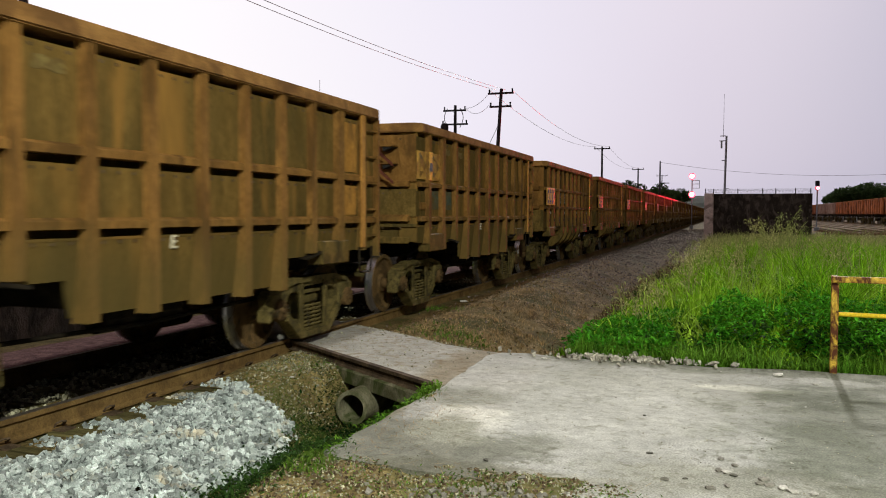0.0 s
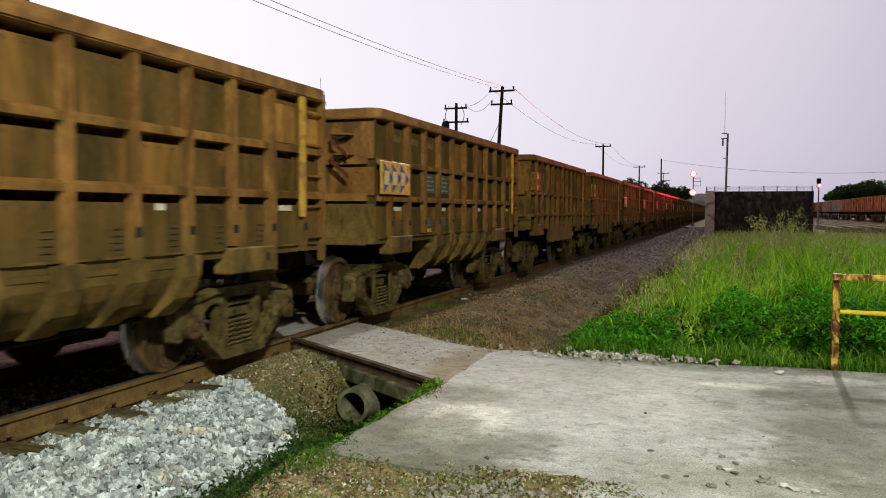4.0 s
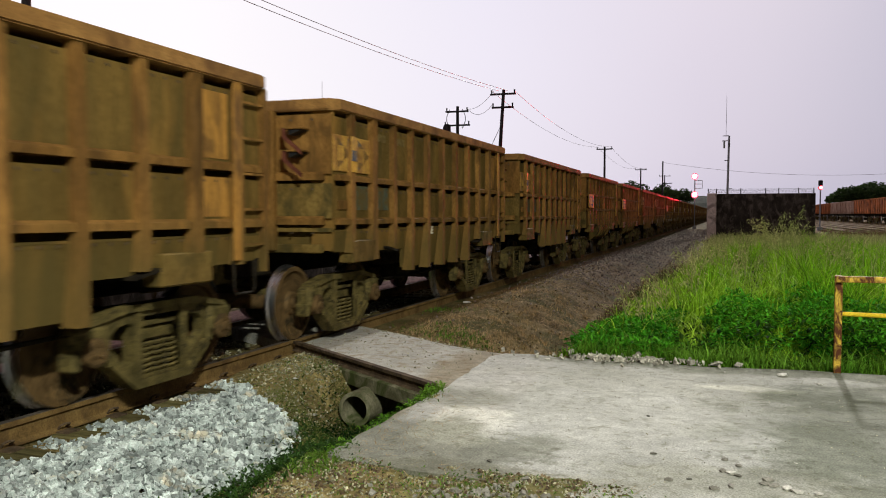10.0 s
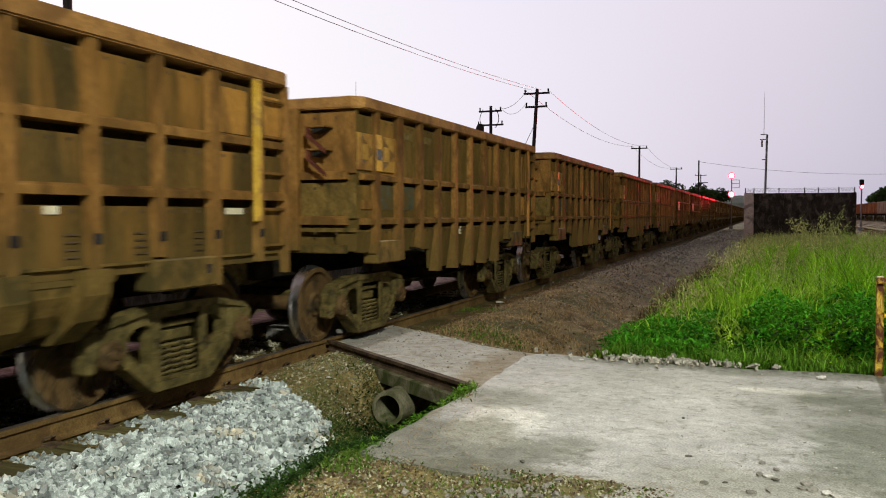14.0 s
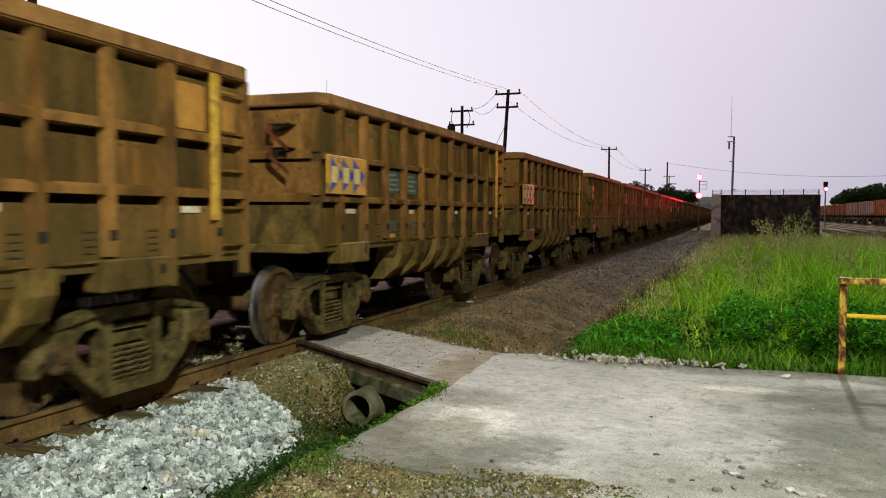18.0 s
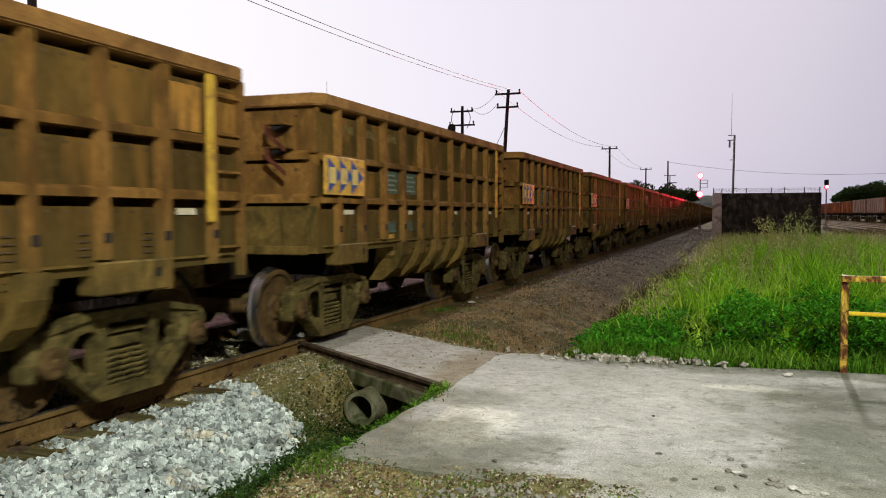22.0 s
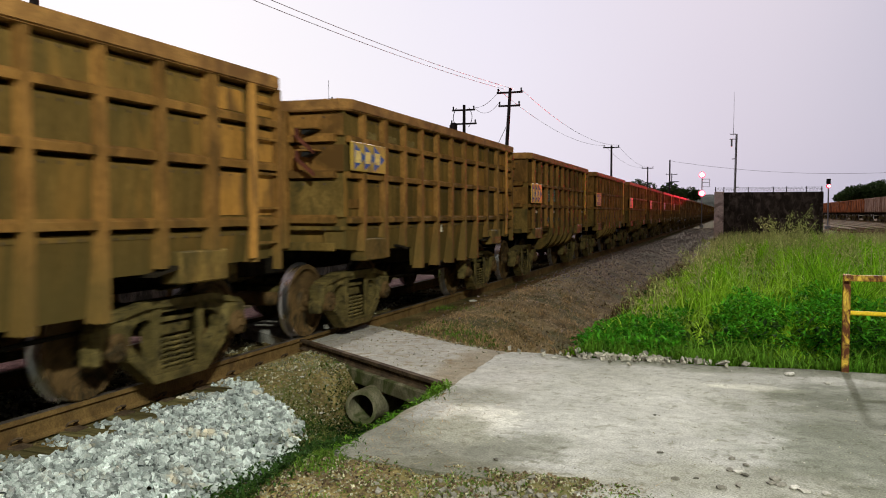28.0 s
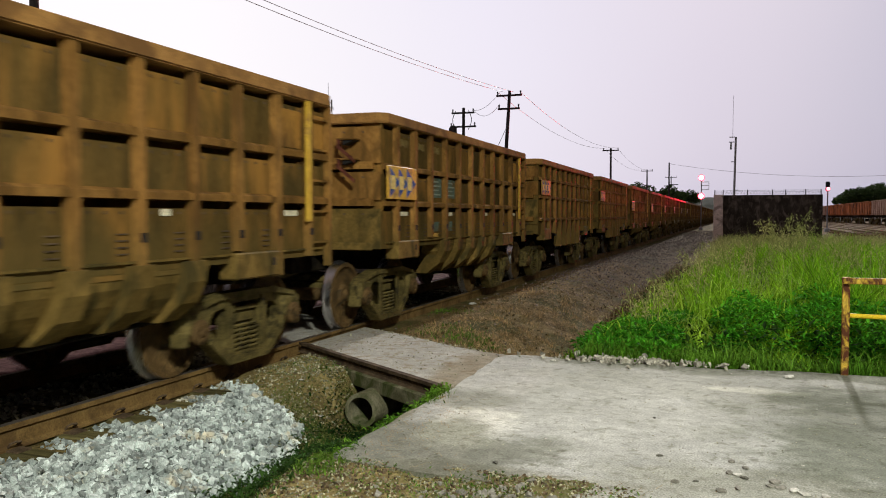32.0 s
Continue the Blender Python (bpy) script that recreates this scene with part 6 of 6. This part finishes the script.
for q, (x, y, h, l) in enumerate(((0.98, 20, 2.15, 0.03), (1.12, 20.2, 2.0, 0.10), (1.30, 20.3, 1.75, 0.25), (1.70, 19.5, 1.65, 0.35), (2.0, 19, 1.5, 0.35), (-0.05, 19, 1.5, -0.15), (0.35, 20.5, 1.55, 0.15), (-0.5, 18.5, 1.4, 0.05), (-0.55, 14, 1.4, -0.05), (-0.85, 12.6, 1.05, -0.15), (-1.25, 12.0, 0.9, 0.05), (0.3, 17, 1.5, 0.1), (2.4, 17.5, 1.5, -0.2), (2.9, 15.5, 1.45, 0.2), (-1.05, 11.4, 0.85, -0.1))):
    reed(x, y, h, 300 + q, l)


# dark weeds that fill the ditch, and creeping plants on the earth beside it
def ditch_leaf(rng):
    u = rng.random()
    y = 3.4 + 4.4 * u
    cx = -3.05 if y < 5.5 else -3.05 - 0.27 * (y - 5.5)
    x = rng.gauss(cx, 0.20)
    return x, y, ground_z(x, y) + 0.03 + 0.06 * rng.random()


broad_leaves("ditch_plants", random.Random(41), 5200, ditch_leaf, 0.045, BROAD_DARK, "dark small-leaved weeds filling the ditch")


def pipe_leaf(rng):
    while True:
        y = rng.uniform(5.6, 8.0)
        x = rng.gauss(-3.25 - 0.27 * (y - 5.5), 0.26)
        if noise.noise(Vector((x * 3.0, y * 3.0, 5))) > rng.uniform(-0.35, 0.4) and not (x > -3.85 and y > 7.45):
            return x, y, ground_z(x, y) + 0.02 + 0.09 * rng.random() ** 2


broad_leaves("pipe_weeds", random.Random(48), 2400, pipe_leaf, 0.034, OLIVE_LEAF, "olive green weeds growing round the drain pipe")


def edge_leaf(rng):
    while True:
        y = rng.uniform(5.0, 7.5)
        if noise.noise(Vector((y * 3.0, 1, 0))) > rng.uniform(-0.5, 0.35) - 0.25 * (y > 6.6):
            break
    x = rng.gauss(-2.63, 0.045)
    return x, y, max(ground_z(x, y), -0.14) + 0.01 + 0.07 * rng.random() ** 2


broad_leaves("edge_weeds", random.Random(42), 1000, edge_leaf, 0.045, GRASS_LOW, "bright creeping weeds along the concrete edge")


def furrow_leaf(rng):
    y = 9.7 + 9 * rng.random() ** 1.3
    x = rng.gauss(-2.42 + 0.02 * (y - 10), 0.10)
    return x, y, ground_z(x, y) + 0.02 + 0.10 * rng.random()


# dark leaves drawing the shaded line of the furrow
broad_leaves("furrow_weeds", random.Random(47), 2600, furrow_leaf, 0.06, BROAD_DARK, "dark leaves that darken the shaded furrow below the bank")


def earth_leaf(rng):
    x, y = rng.uniform(-4.9, -3.2), rng.uniform(6.4, 9.0)
    return x, y, ground_z(x, y) + 0.015


broad_leaves("creeping_weeds", random.Random(43), 3400, earth_leaf, 0.022, TUFT, "tiny creeping weeds on the gravelly earth")


def lower_leaf(rng):
    while True:
        x, y = rng.uniform(-3.4, -0.3), rng.uniform(2.8, 4.95)
        if noise.noise(Vector((x * 1.8, y * 1.8, 3))) > rng.uniform(-0.35, 0.4):
            return x, y, ground_z(x, y) + 0.012


broad_leaves("ground_weeds", random.Random(44), 3600, lower_leaf, 0.026, TUFT, "small weeds between the gravel")


def straw_place(rng):
    k = rng.random()
    if k < 0.45:
        return rng.uniform(-5.0, -3.0), rng.uniform(6.3, 9.2), 1.0
    if k < 0.8:
        return rng.uniform(-3.4, -0.2), rng.uniform(2.8, 5.0), 1.0
    return rng.gauss(-2.35, 0.2), rng.uniform(5.0, 7.0), 0.6


def lying(name, rng, count, place, length, material, label, width=0.004):
    verts, faces = [], []
    for _ in range(count):
        x, y, f = place(rng)
        z = max(ground_z(x, y), -0.047 if (x > -2.5 and 4.95 < y < 9.3) else -9) + 0.016
        a, l, w = rng.uniform(0, 6.2832), length * f * rng.uniform(0.4, 1.3), width
        dx, dy = math.cos(a) * l / 2, math.sin(a) * l / 2
        k = len(verts)
        verts += [(x - dx - dy / l * w, y - dy + dx / l * w, z), (x - dx + dy / l * w, y - dy - dx / l * w, z), (x + dx, y + dy, z + rng.uniform(0, 0.03))]
        faces.append((k, k + 1, k + 2))
    return tagged(raw(name, verts, faces, material), label, "straw", kind="stuff")


def bank_straw(rng):
    while True:
        x, y = rng.uniform(-4.9, -1.9), 9.7 + 12 * rng.random() ** 1.5
        if noise.noise(Vector((x * 0.9, y * 0.6, 12))) > rng.uniform(-0.5, 0.3):
            return x, y, 1.0


lying("bank_straw", random.Random(46), 26000, bank_straw, 0.15, STRAW, "matted dead straw on the brown bank", 0.007)
lying("loose_straw", random.Random(45), 2600, straw_place, 0.12, STRAW, "loose dead straw on the ground")

# ---- what moves ----
# seconds and place of the leading corner of wagon 0 along the track
TRAIN_RUN = [(0, 10.55), (6, 37.30), (9, 51.28), (13, 70.43), (19, 99.25), (21.6, 111.75), (23, 118.66), (28, 143.48), (32, 164.04)]


def run(t):
    """The train's place at t: a smooth curve through the rows above."""
    ts, ss = [r[0] for r in TRAIN_RUN], [r[1] for r in TRAIN_RUN]
    c = np.polyfit(ts, ss, 3)
    rest = [s - np.polyval(c, q) for q, s in TRAIN_RUN]
    return float(np.polyval(c, t) + np.interp(t, ts, rest))


def spin(ob, act):
    ob.rotation_mode = "QUATERNION"
    ob.animation_data_create()
    ob.animation_data.action = act
    ob.animation_data.action_slot = act.slots[0]


def motions():
    times = [k * 1.0 for k in range(33)]
    for n_, top in train.items():
        walk(top, [(t, pose(TRACK, run(t) - n_ * PITCH - BOX_L, 0)) for t in times])
    for s in (-1, 1):
        same = [o for o, k in rolling if k == s]
        rows = [(q / 10, pose(0, s * AXLE, RADIUS, -math.degrees(run(q / 10) / RADIUS))) for q in range(321)]
        walk(same[0], rows)
        for o in same[1:]:
            spin(o, same[0].animation_data.action)
    for k, top in enumerate(ore_hoppers):
        walk(top, [(t, pose(18.7, 166.7 - 1.66 * t + 14.0 * (k - 9), 0.45)) for t in (0, 8, 16, 24, 32)])


motions()
